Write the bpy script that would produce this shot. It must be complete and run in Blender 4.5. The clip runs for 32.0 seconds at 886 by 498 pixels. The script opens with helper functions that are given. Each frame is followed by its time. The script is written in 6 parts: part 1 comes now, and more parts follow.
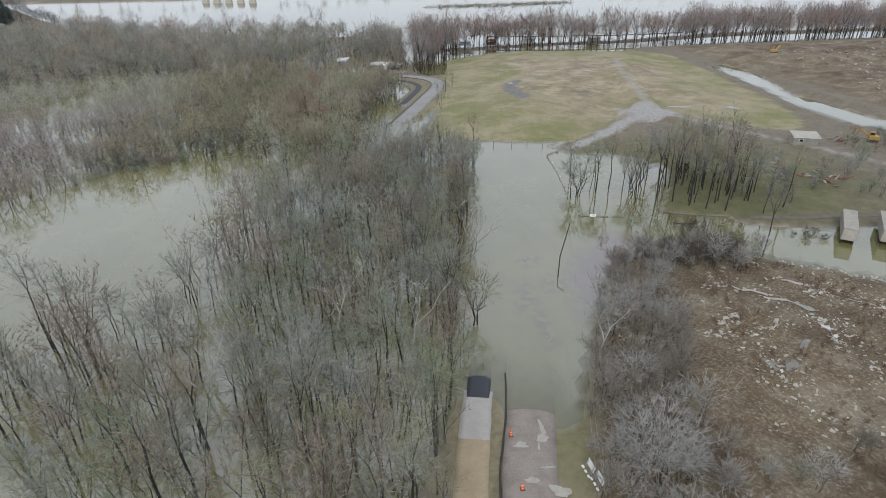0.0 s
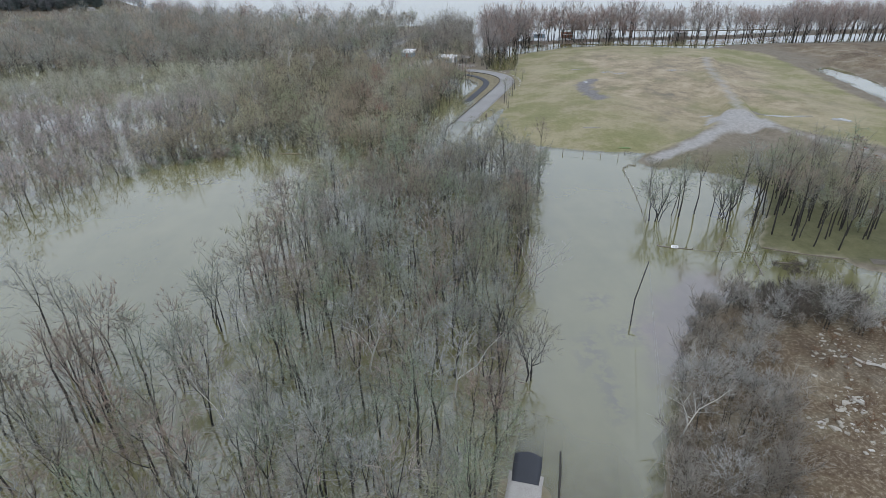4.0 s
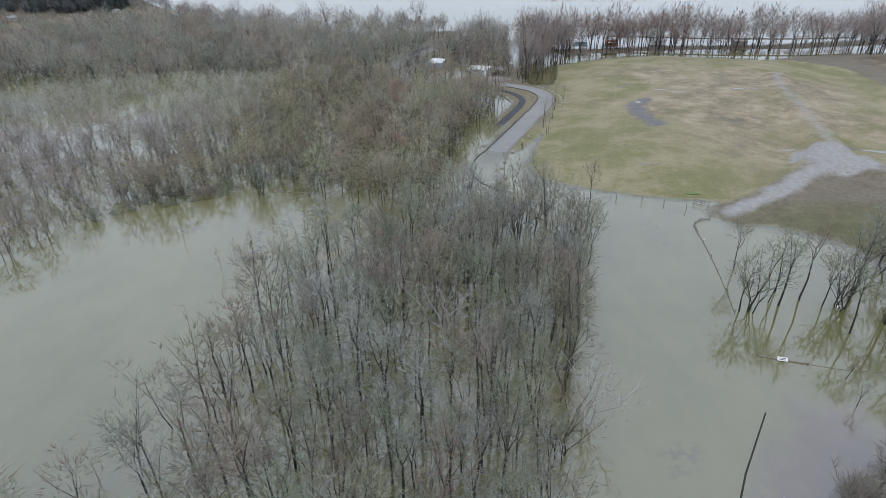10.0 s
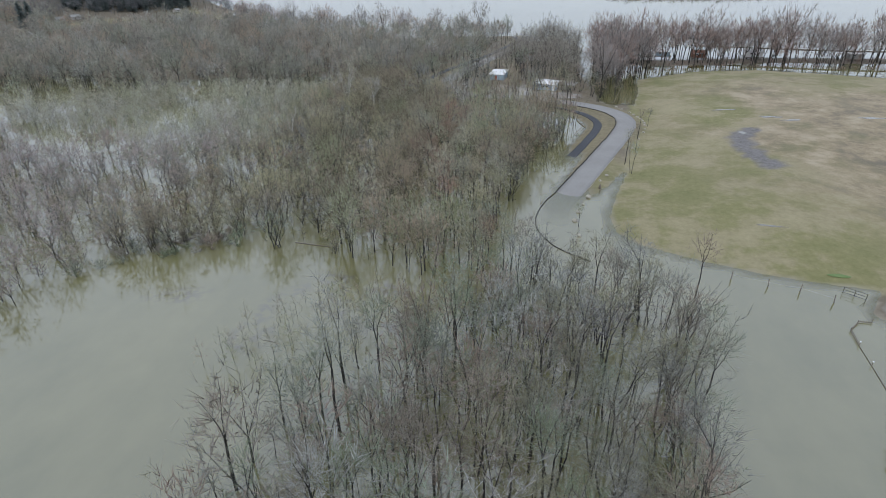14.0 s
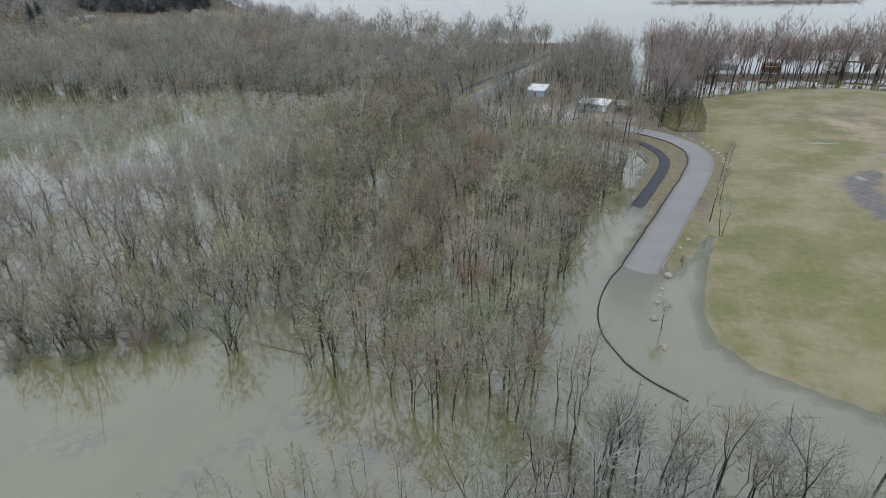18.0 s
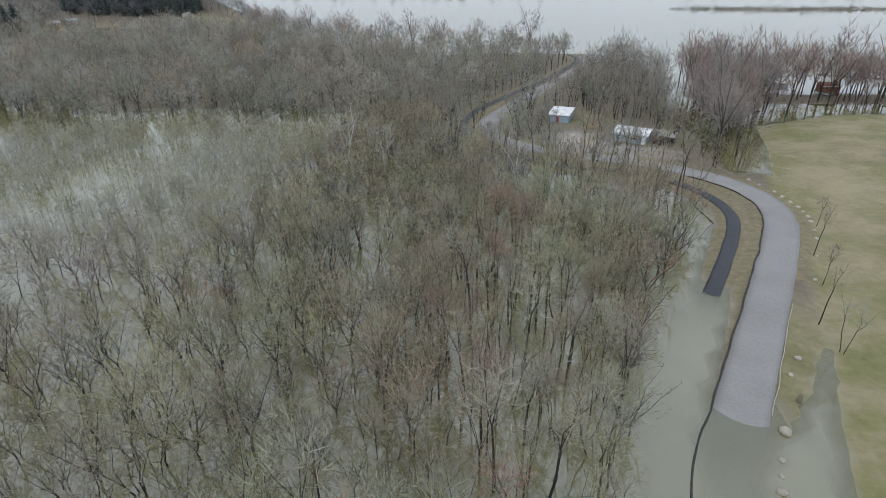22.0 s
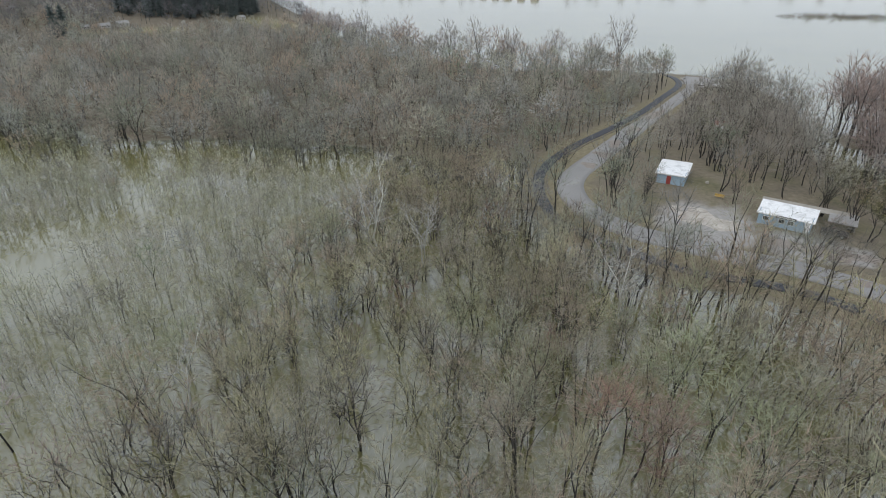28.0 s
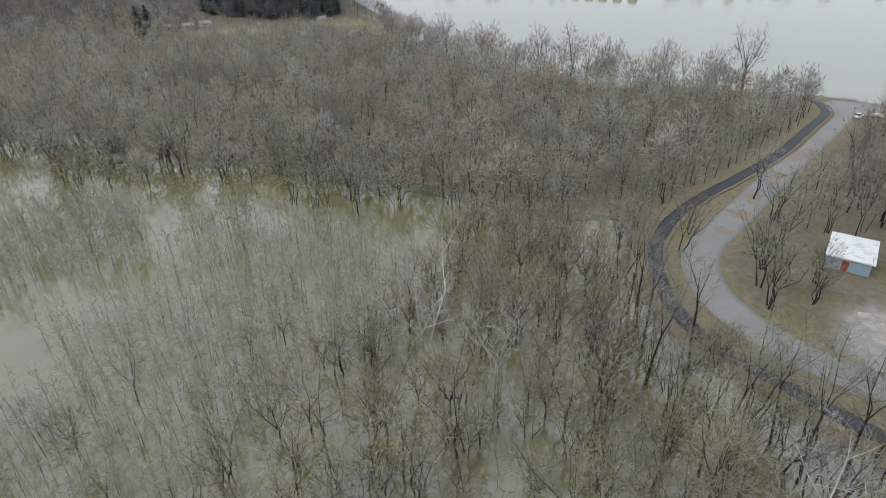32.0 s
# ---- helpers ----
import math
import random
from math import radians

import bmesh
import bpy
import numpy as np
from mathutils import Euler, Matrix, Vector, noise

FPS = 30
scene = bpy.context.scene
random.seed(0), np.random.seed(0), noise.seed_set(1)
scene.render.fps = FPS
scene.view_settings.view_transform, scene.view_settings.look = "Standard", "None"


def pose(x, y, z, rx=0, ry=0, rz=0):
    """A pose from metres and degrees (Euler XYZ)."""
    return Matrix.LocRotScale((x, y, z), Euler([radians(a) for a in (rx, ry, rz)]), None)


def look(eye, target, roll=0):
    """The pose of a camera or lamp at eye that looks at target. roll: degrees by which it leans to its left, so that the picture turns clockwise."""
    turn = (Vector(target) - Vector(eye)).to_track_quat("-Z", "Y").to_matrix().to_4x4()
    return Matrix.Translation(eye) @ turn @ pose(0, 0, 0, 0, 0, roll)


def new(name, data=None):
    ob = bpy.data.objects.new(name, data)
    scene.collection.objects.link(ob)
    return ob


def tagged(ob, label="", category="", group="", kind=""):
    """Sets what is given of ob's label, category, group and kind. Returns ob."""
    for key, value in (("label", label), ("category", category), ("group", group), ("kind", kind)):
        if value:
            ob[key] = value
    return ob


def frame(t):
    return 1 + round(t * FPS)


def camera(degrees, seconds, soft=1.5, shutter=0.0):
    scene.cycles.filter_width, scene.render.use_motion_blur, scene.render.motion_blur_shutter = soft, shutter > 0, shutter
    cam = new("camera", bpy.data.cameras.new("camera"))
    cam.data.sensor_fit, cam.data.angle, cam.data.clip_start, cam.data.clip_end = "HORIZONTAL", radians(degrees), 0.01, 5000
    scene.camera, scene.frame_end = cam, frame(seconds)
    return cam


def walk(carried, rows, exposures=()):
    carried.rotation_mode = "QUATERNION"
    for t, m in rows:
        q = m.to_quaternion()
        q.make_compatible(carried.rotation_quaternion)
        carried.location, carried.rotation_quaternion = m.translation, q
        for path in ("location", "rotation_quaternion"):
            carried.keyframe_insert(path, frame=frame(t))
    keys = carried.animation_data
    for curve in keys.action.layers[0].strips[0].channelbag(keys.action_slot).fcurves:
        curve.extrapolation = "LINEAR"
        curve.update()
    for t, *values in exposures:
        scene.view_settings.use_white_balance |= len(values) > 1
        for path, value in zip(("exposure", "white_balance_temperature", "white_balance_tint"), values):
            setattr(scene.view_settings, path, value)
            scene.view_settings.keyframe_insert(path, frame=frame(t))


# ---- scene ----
cam = camera(77.6, 32.0, 0.75)

PATH = [
    (0, (-2.08, -19.78, 51.526), (-1.881, -18.018, 50.602), -1.1),
    (0.5, (-1.778, -18.025, 51.482), (-1.582, -16.28, 50.526), -1.2),
    (1, (-1.465, -16.344, 51.485), (-1.271, -14.598, 50.528), -1.1),
    (1.5, (-1.185, -14.642, 51.496), (-1.026, -12.893, 50.539), -1.1),
    (2, (-0.752, -13.0, 51.46), (-0.644, -11.247, 50.505), -1.0),
    (2.5, (-0.511, -11.175, 51.449), (-0.441, -9.419, 50.494), -0.9),
    (3, (-0.27, -9.429, 51.467), (-0.237, -7.671, 50.513), -0.8),
    (3.5, (0.008, -7.658, 51.578), (0.01, -5.9, 50.624), -0.8),
    (5.5, (0.766, 0.684, 51.679), (0.717, 2.443, 50.728), -0.9),
    (6, (0.955, 2.874, 51.826), (0.9, 4.632, 50.873), -0.8),
    (6.5, (1.248, 5.149, 52.055), (1.186, 6.906, 51.102), -1.0),
    (7, (1.444, 7.571, 52.228), (1.378, 9.328, 51.275), -1.0),
    (7.5, (1.349, 9.988, 52.241), (1.282, 11.744, 51.286), -1.0),
    (8, (1.285, 12.586, 52.143), (1.216, 14.343, 51.19), -1.1),
    (8.5, (1.336, 15.529, 52.185), (1.265, 17.285, 51.231), -1.2),
    (9, (1.182, 18.438, 52.077), (1.1, 20.194, 51.124), -1.1),
    (9.5, (1.008, 21.58, 52.002), (0.899, 23.335, 51.048), -1.1),
    (10, (0.726, 24.88, 52.007), (0.605, 26.634, 51.053), -1.0),
    (10.5, (0.499, 28.234, 52.027), (0.345, 29.985, 51.074), -1.1),
    (11, (0.238, 31.843, 52.146), (0.043, 33.591, 51.193), -1.1),
    (11.5, (0.07, 35.627, 52.321), (-0.146, 37.371, 51.366), -1.1),
    (12, (-0.487, 39.551, 52.31), (-0.716, 41.294, 51.356), -1.2),
    (12.5, (-0.959, 43.431, 52.216), (-1.207, 45.171, 51.263), -1.1),
    (13, (-1.339, 47.568, 52.113), (-1.612, 49.305, 51.16), -1.1),
    (13.5, (-1.765, 51.94, 51.906), (-2.064, 53.673, 50.952), -1.1),
    (14, (-2.249, 56.403, 51.793), (-2.555, 58.134, 50.839), -1.1),
    (14.5, (-2.98, 60.901, 51.56), (-3.302, 62.629, 50.606), -1.1),
    (16.5, (-5.417, 79.221, 49.444), (-5.797, 80.943, 48.5), -0.9),
    (17, (-6.43, 83.855, 49.385), (-6.816, 85.575, 48.44), -0.9),
    (17.5, (-7.416, 88.195, 49.547), (-7.808, 89.912, 48.601), -1.0),
    (18, (-8.466, 92.693, 49.533), (-8.863, 94.409, 48.585), -1.0),
    (18.5, (-9.514, 97.223, 49.346), (-9.918, 98.938, 48.398), -0.9),
    (19, (-10.549, 101.583, 49.124), (-10.955, 103.298, 48.179), -0.8),
    (19.5, (-11.621, 105.805, 48.997), (-12.028, 107.52, 48.052), -0.8),
    (20, (-12.614, 110.035, 48.884), (-13.018, 111.752, 47.94), -0.7),
    (20.5, (-13.572, 114.27, 48.844), (-13.971, 115.987, 47.9), -0.7),
    (21, (-14.39, 118.497, 48.765), (-14.795, 120.213, 47.822), -0.8),
    (21.5, (-15.412, 122.58, 48.715), (-15.822, 124.296, 47.773), -0.7),
    (22, (-16.461, 126.561, 48.738), (-16.872, 128.276, 47.797), -0.6),
    (22.5, (-17.506, 130.533, 48.873), (-17.922, 132.248, 47.931), -0.6),
    (23, (-18.583, 134.479, 48.979), (-19.005, 136.193, 48.037), -0.6),
    (23.5, (-19.609, 138.567, 49.132), (-20.036, 140.278, 48.189), -0.6),
    (24, (-20.405, 142.553, 49.235), (-20.838, 144.262, 48.291), -0.6),
    (24.5, (-21.447, 146.512, 49.226), (-21.891, 148.218, 48.282), -0.5),
    (25, (-22.459, 150.413, 49.075), (-22.918, 152.116, 48.132), -0.5),
    (25.5, (-23.536, 154.226, 48.835), (-24.014, 155.925, 47.894), -0.4),
    (27.5, (-27.79, 170.269, 48.571), (-28.363, 171.939, 47.631), -0.5),
    (28, (-29.031, 174.38, 48.599), (-29.64, 176.036, 47.658), -0.6),
    (28.5, (-30.346, 178.626, 48.684), (-31.011, 180.26, 47.742), -0.7),
    (29, (-31.741, 182.753, 48.793), (-32.428, 184.378, 47.85), -0.8),
    (29.5, (-33.287, 186.365, 48.836), (-33.991, 187.981, 47.891), -0.8),
    (30, (-35.068, 189.785, 48.95), (-35.789, 191.393, 48.005), -0.8),
    (30.5, (-36.92, 193.091, 49.045), (-37.669, 194.686, 48.1), -0.8),
    (31, (-38.712, 196.563, 49.07), (-39.494, 198.143, 48.125), -0.8),
    (31.5, (-40.613, 200.274, 48.979), (-41.422, 201.84, 48.034), -0.8),
    (32, (-42.152, 203.777, 48.851), (-42.995, 205.325, 47.906), -0.9),
]
walk(cam, [(t, look(eye, aim, roll)) for t, eye, aim, roll in PATH],
     [(0, 0.0, 6380, 10.5), (3, 0.0, 6080, 10), (8, 0.0, 6040, 11), (13, -0.05, 6040, 10.5), (18, -0.09, 6180, 9.5), (23, -0.06, 6270, 9.5), (32, -0.04, 6500, 8.5)])

# ---- world, sun ----
world = bpy.data.worlds.new("overcast_sky")
scene.world = world
world.use_nodes = True
wn, wl = world.node_tree.nodes, world.node_tree.links
bg = wn["Background"]
sky = wn.new("ShaderNodeTexSky")
sky.sky_type, sky.sun_disc = "NISHITA", False
sky.sun_elevation, sky.sun_rotation = radians(42), radians(200)
sky.dust_density, sky.air_density = 4.0, 1.0
veil = wn.new("ShaderNodeMix")
veil.data_type = "RGBA"
veil.inputs[0].default_value = 0.78
veil.inputs[7].default_value = (8.75, 9.35, 10.45, 1)
wl.new(sky.outputs[0], veil.inputs[6])
wl.new(veil.outputs[2], bg.inputs[0])
bg.inputs[1].default_value = 0.122
sun = new("sun", bpy.data.lights.new("sun", "SUN"))
sun.data.energy, sun.data.angle, sun.data.color = 0.8, radians(30), (1, 0.98, 0.95)
sun.matrix_world = pose(0, 0, 100, 48, 0, -20)


# ---- materials ----
def nodes_of(name, rough=0.8, metal=0.0):
    m = bpy.data.materials.new(name)
    m.use_nodes = True
    t = m.node_tree
    b = t.nodes["Principled BSDF"]
    b.inputs["Roughness"].default_value, b.inputs["Metallic"].default_value = rough, metal
    return m, t, b


def noise_node(t, scale, detail=5.0, rough=0.55, stretch=None):
    n = t.nodes.new("ShaderNodeTexNoise")
    n.inputs["Scale"].default_value, n.inputs["Detail"].default_value, n.inputs["Roughness"].default_value = scale, detail, rough
    g = t.nodes.new("ShaderNodeNewGeometry")
    src = g.outputs["Position"]
    if stretch:
        k = t.nodes.new("ShaderNodeMapping")
        k.inputs["Scale"].default_value = stretch
        t.links.new(src, k.inputs[0])
        src = k.outputs[0]
    t.links.new(src, n.inputs["Vector"])
    return n.outputs["Fac"]


def ramp(t, fac, stops):
    r = t.nodes.new("ShaderNodeValToRGB")
    e = r.color_ramp.elements
    while len(e) < len(stops):
        e.new(0.5)
    for i, (p, c) in enumerate(stops):
        e[i].position, e[i].color = p, (*c, 1)
    t.links.new(fac, r.inputs[0])
    return r.outputs[0]


def mix(t, fac, a, b, mode="MIX"):
    m = t.nodes.new("ShaderNodeMix")
    m.data_type, m.blend_type = "RGBA", mode
    for sock, v in ((m.inputs[0], fac), (m.inputs[6], a), (m.inputs[7], b)):
        if isinstance(v, (int, float)):
            sock.default_value = v
        elif isinstance(v, tuple):
            sock.default_value = (*v, 1)
        else:
            t.links.new(v, sock)
    return m.outputs[2]


def bump(t, b, fac, strength, dist):
    n = t.nodes.new("ShaderNodeBump")
    n.inputs["Strength"].default_value, n.inputs["Distance"].default_value = strength, dist
    t.links.new(fac, n.inputs["Height"])
    t.links.new(n.outputs[0], b.inputs["Normal"])


def plain(name, c1, c2, big=0.3, small=6.0, rough=0.85, metal=0.0, relief=0.03, mid=0.5, span=0.18):
    """A material of two tones mixed by broad and fine noise, with fine relief."""
    m, t, b = nodes_of(name, rough, metal)
    f1, f2 = noise_node(t, big, 4), noise_node(t, small, 6, 0.65)
    a = ramp(t, f1, [(mid - span, c1), (mid + span, c2)])
    dark, light = tuple(v * 0.72 for v in c1), tuple(min(1, v * 1.25) for v in c2)
    d = ramp(t, f2, [(0.3, dark), (0.7, light)])
    t.links.new(mix(t, 0.3, a, d), b.inputs["Base Color"])
    if relief:
        bump(t, b, f2, 0.6, relief)
    return m


def attr(t, name):
    a = t.nodes.new("ShaderNodeAttribute")
    a.attribute_name = name
    return a.outputs["Fac"]


def math_node(t, op, a, b=None, clamp=False):
    n = t.nodes.new("ShaderNodeMath")
    n.operation, n.use_clamp = op, clamp
    for s, v in ((n.inputs[0], a), (n.inputs[1], b)):
        if v is None:
            continue
        if isinstance(v, (int, float)):
            s.default_value = v
        else:
            t.links.new(v, s)
    return n.outputs[0]


def bark(name, tones, rough=0.9, low=0.55, swing=0.65, thin=0.0):
    """Bark or twig colour that changes from tree to tree and from twig to twig; thin: the share of light that passes through."""
    m, t, b = nodes_of(name, rough)
    o = t.nodes.new("ShaderNodeObjectInfo")
    a = t.nodes.new("ShaderNodeAttribute")
    a.attribute_name = "tint"
    u = math_node(t, "FRACT", math_node(t, "ADD", o.outputs["Random"], a.outputs["Fac"]))
    base = ramp(t, u, [(i / (len(tones) - 1), c) for i, c in enumerate(tones)])
    g = t.nodes.new("ShaderNodeNewGeometry")
    k = t.nodes.new("ShaderNodeVectorMath")
    k.operation = "SCALE"
    t.links.new(base, k.inputs[0])
    f = math_node(t, "MULTIPLY_ADD", math_node(t, "POWER", g.outputs["Random Per Island"], 1.3), swing)
    f.node.inputs[2].default_value = low
    t.links.new(f, k.inputs["Scale"])
    t.links.new(k.outputs[0], b.inputs["Base Color"])
    if thin:
        tr, s = t.nodes.new("ShaderNodeBsdfTranslucent"), t.nodes.new("ShaderNodeMixShader")
        t.links.new(k.outputs[0], tr.inputs[0])
        s.inputs[0].default_value = thin
        t.links.new(b.outputs[0], s.inputs[1])
        t.links.new(tr.outputs[0], s.inputs[2])
        t.links.new(s.outputs[0], t.nodes["Material Output"].inputs[0])
    return m


def twig(name, tones):
    return bark(name, tones, 0.9, 0.84, 0.36, 0.4)


M_TRUNK = bark("wet_bark", [(0.022, 0.021, 0.018), (0.040, 0.038, 0.032), (0.028, 0.026, 0.022), (0.050, 0.047, 0.040)])
M_TWIG = twig("bare_twigs", [(0.44, 0.44, 0.41), (0.25, 0.295, 0.19), (0.34, 0.345, 0.305), (0.345, 0.27, 0.215), (0.20, 0.185, 0.15), (0.38, 0.375, 0.25), (0.18, 0.17, 0.15), (0.36, 0.37, 0.345)])
M_FARTWIG = twig("woodland_twigs", [(0.25, 0.255, 0.225), (0.50, 0.50, 0.465), (0.30, 0.325, 0.235), (0.235, 0.22, 0.19), (0.43, 0.34, 0.255), (0.40, 0.395, 0.355), (0.25, 0.245, 0.21), (0.47, 0.455, 0.36), (0.225, 0.22, 0.195)])
M_PALE = twig("pale_sapling_twigs", [(0.48, 0.47, 0.42), (0.56, 0.555, 0.44), (0.40, 0.405, 0.30), (0.49, 0.46, 0.40)])
M_WARMTWIG = twig("warm_bare_twigs", [(0.48, 0.465, 0.36), (0.32, 0.35, 0.21), (0.41, 0.33, 0.25), (0.27, 0.245, 0.18), (0.48, 0.455, 0.29), (0.33, 0.29, 0.235), (0.42, 0.42, 0.34)])
M_PALEBUSH = twig("pale_grey_twigs", [(0.46, 0.45, 0.425), (0.40, 0.39, 0.36)])
M_GREYBUSH = twig("grey_thicket_twigs", [(0.38, 0.37, 0.335), (0.43, 0.415, 0.38), (0.26, 0.23, 0.185), (0.36, 0.335, 0.29)])
M_REDTWIG = twig("budding_red_twigs", [(0.36, 0.235, 0.18), (0.29, 0.205, 0.16), (0.36, 0.28, 0.22)])
M_WESTTWIG = twig("plum_brown_twigs", [(0.36, 0.30, 0.285), (0.43, 0.37, 0.345), (0.30, 0.275, 0.24), (0.39, 0.295, 0.255), (0.33, 0.32, 0.29)])
M_CABINTWIG = twig("grey_brown_twigs", [(0.36, 0.335, 0.28), (0.28, 0.25, 0.21), (0.41, 0.39, 0.34), (0.31, 0.305, 0.25), (0.25, 0.225, 0.195)])
M_SHORETWIG = twig("shore_tree_twigs", [(0.30, 0.26, 0.235), (0.35, 0.25, 0.21), (0.25, 0.235, 0.22), (0.37, 0.33, 0.30)])
M_SAPWOOD = bark("grey_sapling_stems", [(0.13, 0.125, 0.10), (0.22, 0.21, 0.17)])
M_WHITEBARK = bark("white_sycamore_bark", [(0.60, 0.59, 0.54), (0.52, 0.51, 0.46)])
M_BRUSH = bark("dark_brush", [(0.12, 0.10, 0.08), (0.15, 0.125, 0.10), (0.11, 0.10, 0.075)])
M_EVERGREEN = twig("evergreen_needles", [(0.10, 0.13, 0.125), (0.14, 0.165, 0.155), (0.12, 0.135, 0.135)])
# hillside twigs: the blue-grey haze of distance is mixed into their colour
M_HAZEDTWIG = twig("haze_tinted_hillside_twigs", [(0.19, 0.19, 0.205), (0.27, 0.25, 0.245), (0.15, 0.165, 0.17), (0.23, 0.21, 0.205)])


def ground_material():
    m, t, b = nodes_of("ground_soil", 0.95)
    f2, f3 = noise_node(t, 0.9, 6, 0.7), noise_node(t, 0.25, 5, 0.6)
    soil = mix(t, 0.5, ramp(t, f3, [(0.35, (0.115, 0.098, 0.068)), (0.65, (0.19, 0.162, 0.12))]), ramp(t, f2, [(0.3, (0.085, 0.07, 0.046)), (0.7, (0.25, 0.21, 0.15))]))
    # lawn: green and straw patches, streaked along the mowing
    streak = noise_node(t, 0.055, 8, 0.68)
    lawn = ramp(t, streak, [(0.36, (0.145, 0.150, 0.055)), (0.47, (0.195, 0.185, 0.080)), (0.54, (0.275, 0.24, 0.145)), (0.63, (0.34, 0.295, 0.185))])
    lawn = mix(t, 0.35, lawn, ramp(t, f2, [(0.3, (0.11, 0.11, 0.04)), (0.7, (0.29, 0.26, 0.13))]))
    worn = ramp(t, noise_node(t, 0.03, 5, 0.6), [(0.37, (0, 0, 0)), (0.54, (1, 1, 1))])
    lawn = mix(t, math_node(t, "MULTIPLY", worn, attr(t, "worn")), lawn, ramp(t, noise_node(t, 0.12, 8, 0.72), [(0.36, (0.15, 0.13, 0.095)), (0.5, (0.265, 0.215, 0.135)), (0.64, (0.36, 0.305, 0.21))]))
    rub = mix(t, 0.55, ramp(t, noise_node(t, 0.16, 6, 0.65), [(0.36, (0.095, 0.055, 0.026)), (0.45, (0.165, 0.112, 0.06)), (0.53, (0.21, 0.165, 0.10)), (0.62, (0.34, 0.295, 0.215))]), ramp(t, noise_node(t, 2.2, 6, 0.75), [(0.36, (0.045, 0.032, 0.02)), (0.52, (0.14, 0.112, 0.072)), (0.66, (0.42, 0.38, 0.30))]))
    rub = mix(t, 0.55, rub, ramp(t, noise_node(t, 0.045, 5, 0.65), [(0.38, (0.35, 0.30, 0.26)), (0.5, (0.8, 0.78, 0.74)), (0.62, (1, 1, 1))]), "MULTIPLY")
    verge = ramp(t, f2, [(0.3, (0.13, 0.115, 0.065)), (0.7, (0.26, 0.22, 0.135))])
    mud = ramp(t, f3, [(0.3, (0.25, 0.225, 0.17)), (0.7, (0.32, 0.29, 0.22))])
    c = mix(t, attr(t, "grass"), soil, lawn)
    c = mix(t, attr(t, "turf"), c, mix(t, 0.4, ramp(t, f3, [(0.35, (0.085, 0.088, 0.034)), (0.65, (0.145, 0.138, 0.062))]), ramp(t, f2, [(0.3, (0.06, 0.062, 0.025)), (0.7, (0.16, 0.15, 0.075))])))
    c = mix(t, attr(t, "rubble"), c, rub)
    c = mix(t, attr(t, "verge"), c, verge)
    c = mix(t, attr(t, "gravel"), c, ramp(t, f2, [(0.3, (0.235, 0.225, 0.205)), (0.7, (0.36, 0.345, 0.32))]))
    c = mix(t, attr(t, "scar"), c, ramp(t, f2, [(0.3, (0.11, 0.10, 0.095)), (0.7, (0.21, 0.20, 0.19))]))
    c = mix(t, attr(t, "bed"), c, mud)
    t.links.new(c, b.inputs["Base Color"])
    bump(t, b, f2, 0.7, 0.12)
    return m


def water_material():
    m, t, b = nodes_of("silty_flood_water", 0.03)
    f1, f2 = noise_node(t, 0.02, 4, 0.55), noise_node(t, 0.11, 5, 0.6, (1, 0.6, 1))
    c = mix(t, 0.4, ramp(t, f1, [(0.35, (0.118, 0.114, 0.042)), (0.65, (0.178, 0.166, 0.072))]), ramp(t, f2, [(0.35, (0.114, 0.112, 0.042)), (0.65, (0.180, 0.168, 0.074))]))
    drift = math_node(t, "MULTIPLY", attr(t, "drift"), ramp(t, noise_node(t, 0.55, 5, 0.7), [(0.46, (0, 0, 0)), (0.55, (1, 1, 1))]))
    c = mix(t, drift, c, (0.085, 0.072, 0.056))
    c = mix(t, attr(t, "silt"), c, ramp(t, f2, [(0.35, (0.105, 0.078, 0.062)), (0.65, (0.150, 0.112, 0.088))]))
    t.links.new(c, b.inputs["Base Color"])
    bump(t, b, noise_node(t, 0.9, 3, 0.5), 0.06, 0.05)
    t.links.new(math_node(t, "MULTIPLY_ADD", attr(t, "flow"), 0.06), b.inputs["Roughness"])
    b.inputs["Roughness"].links[0].from_node.inputs[2].default_value = 0.03
    t.links.new(math_node(t, "MULTIPLY_ADD", attr(t, "flow"), 2.2), b.inputs["IOR"])
    b.inputs["IOR"].links[0].from_node.inputs[2].default_value = 2.4
    clear = t.nodes.new("ShaderNodeBsdfTransparent")
    clear.inputs[0].default_value = (0.86, 0.90, 0.86, 1)
    s = t.nodes.new("ShaderNodeMixShader")
    t.links.new(attr(t, "murk"), s.inputs[0])
    t.links.new(clear.outputs[0], s.inputs[1])
    t.links.new(b.outputs[0], s.inputs[2])
    t.links.new(s.outputs[0], t.nodes["Material Output"].inputs[0])
    return m


M_GROUND, M_WATER = ground_material(), water_material()
M_ROAD = plain("worn_grey_asphalt", (0.225, 0.218, 0.205), (0.29, 0.283, 0.268), 0.12, 3.0, 0.85, 0, 0.006, 0.5, 0.2)
M_TRAIL = plain("fresh_black_asphalt", (0.030, 0.032, 0.038), (0.042, 0.045, 0.052), 0.4, 9, 0.6, 0, 0.008)
M_STONEDUST = plain("crushed_stone_base", (0.33, 0.31, 0.28), (0.42, 0.40, 0.36), 0.5, 7, 0.9, 0, 0.015)
M_DIRT = plain("compacted_dirt", (0.30, 0.235, 0.145), (0.40, 0.32, 0.21), 0.35, 4, 0.95, 0, 0.02)
M_GRAVEL = plain("pale_gravel", (0.33, 0.305, 0.26), (0.43, 0.40, 0.35), 0.3, 6, 0.95, 0, 0.02)
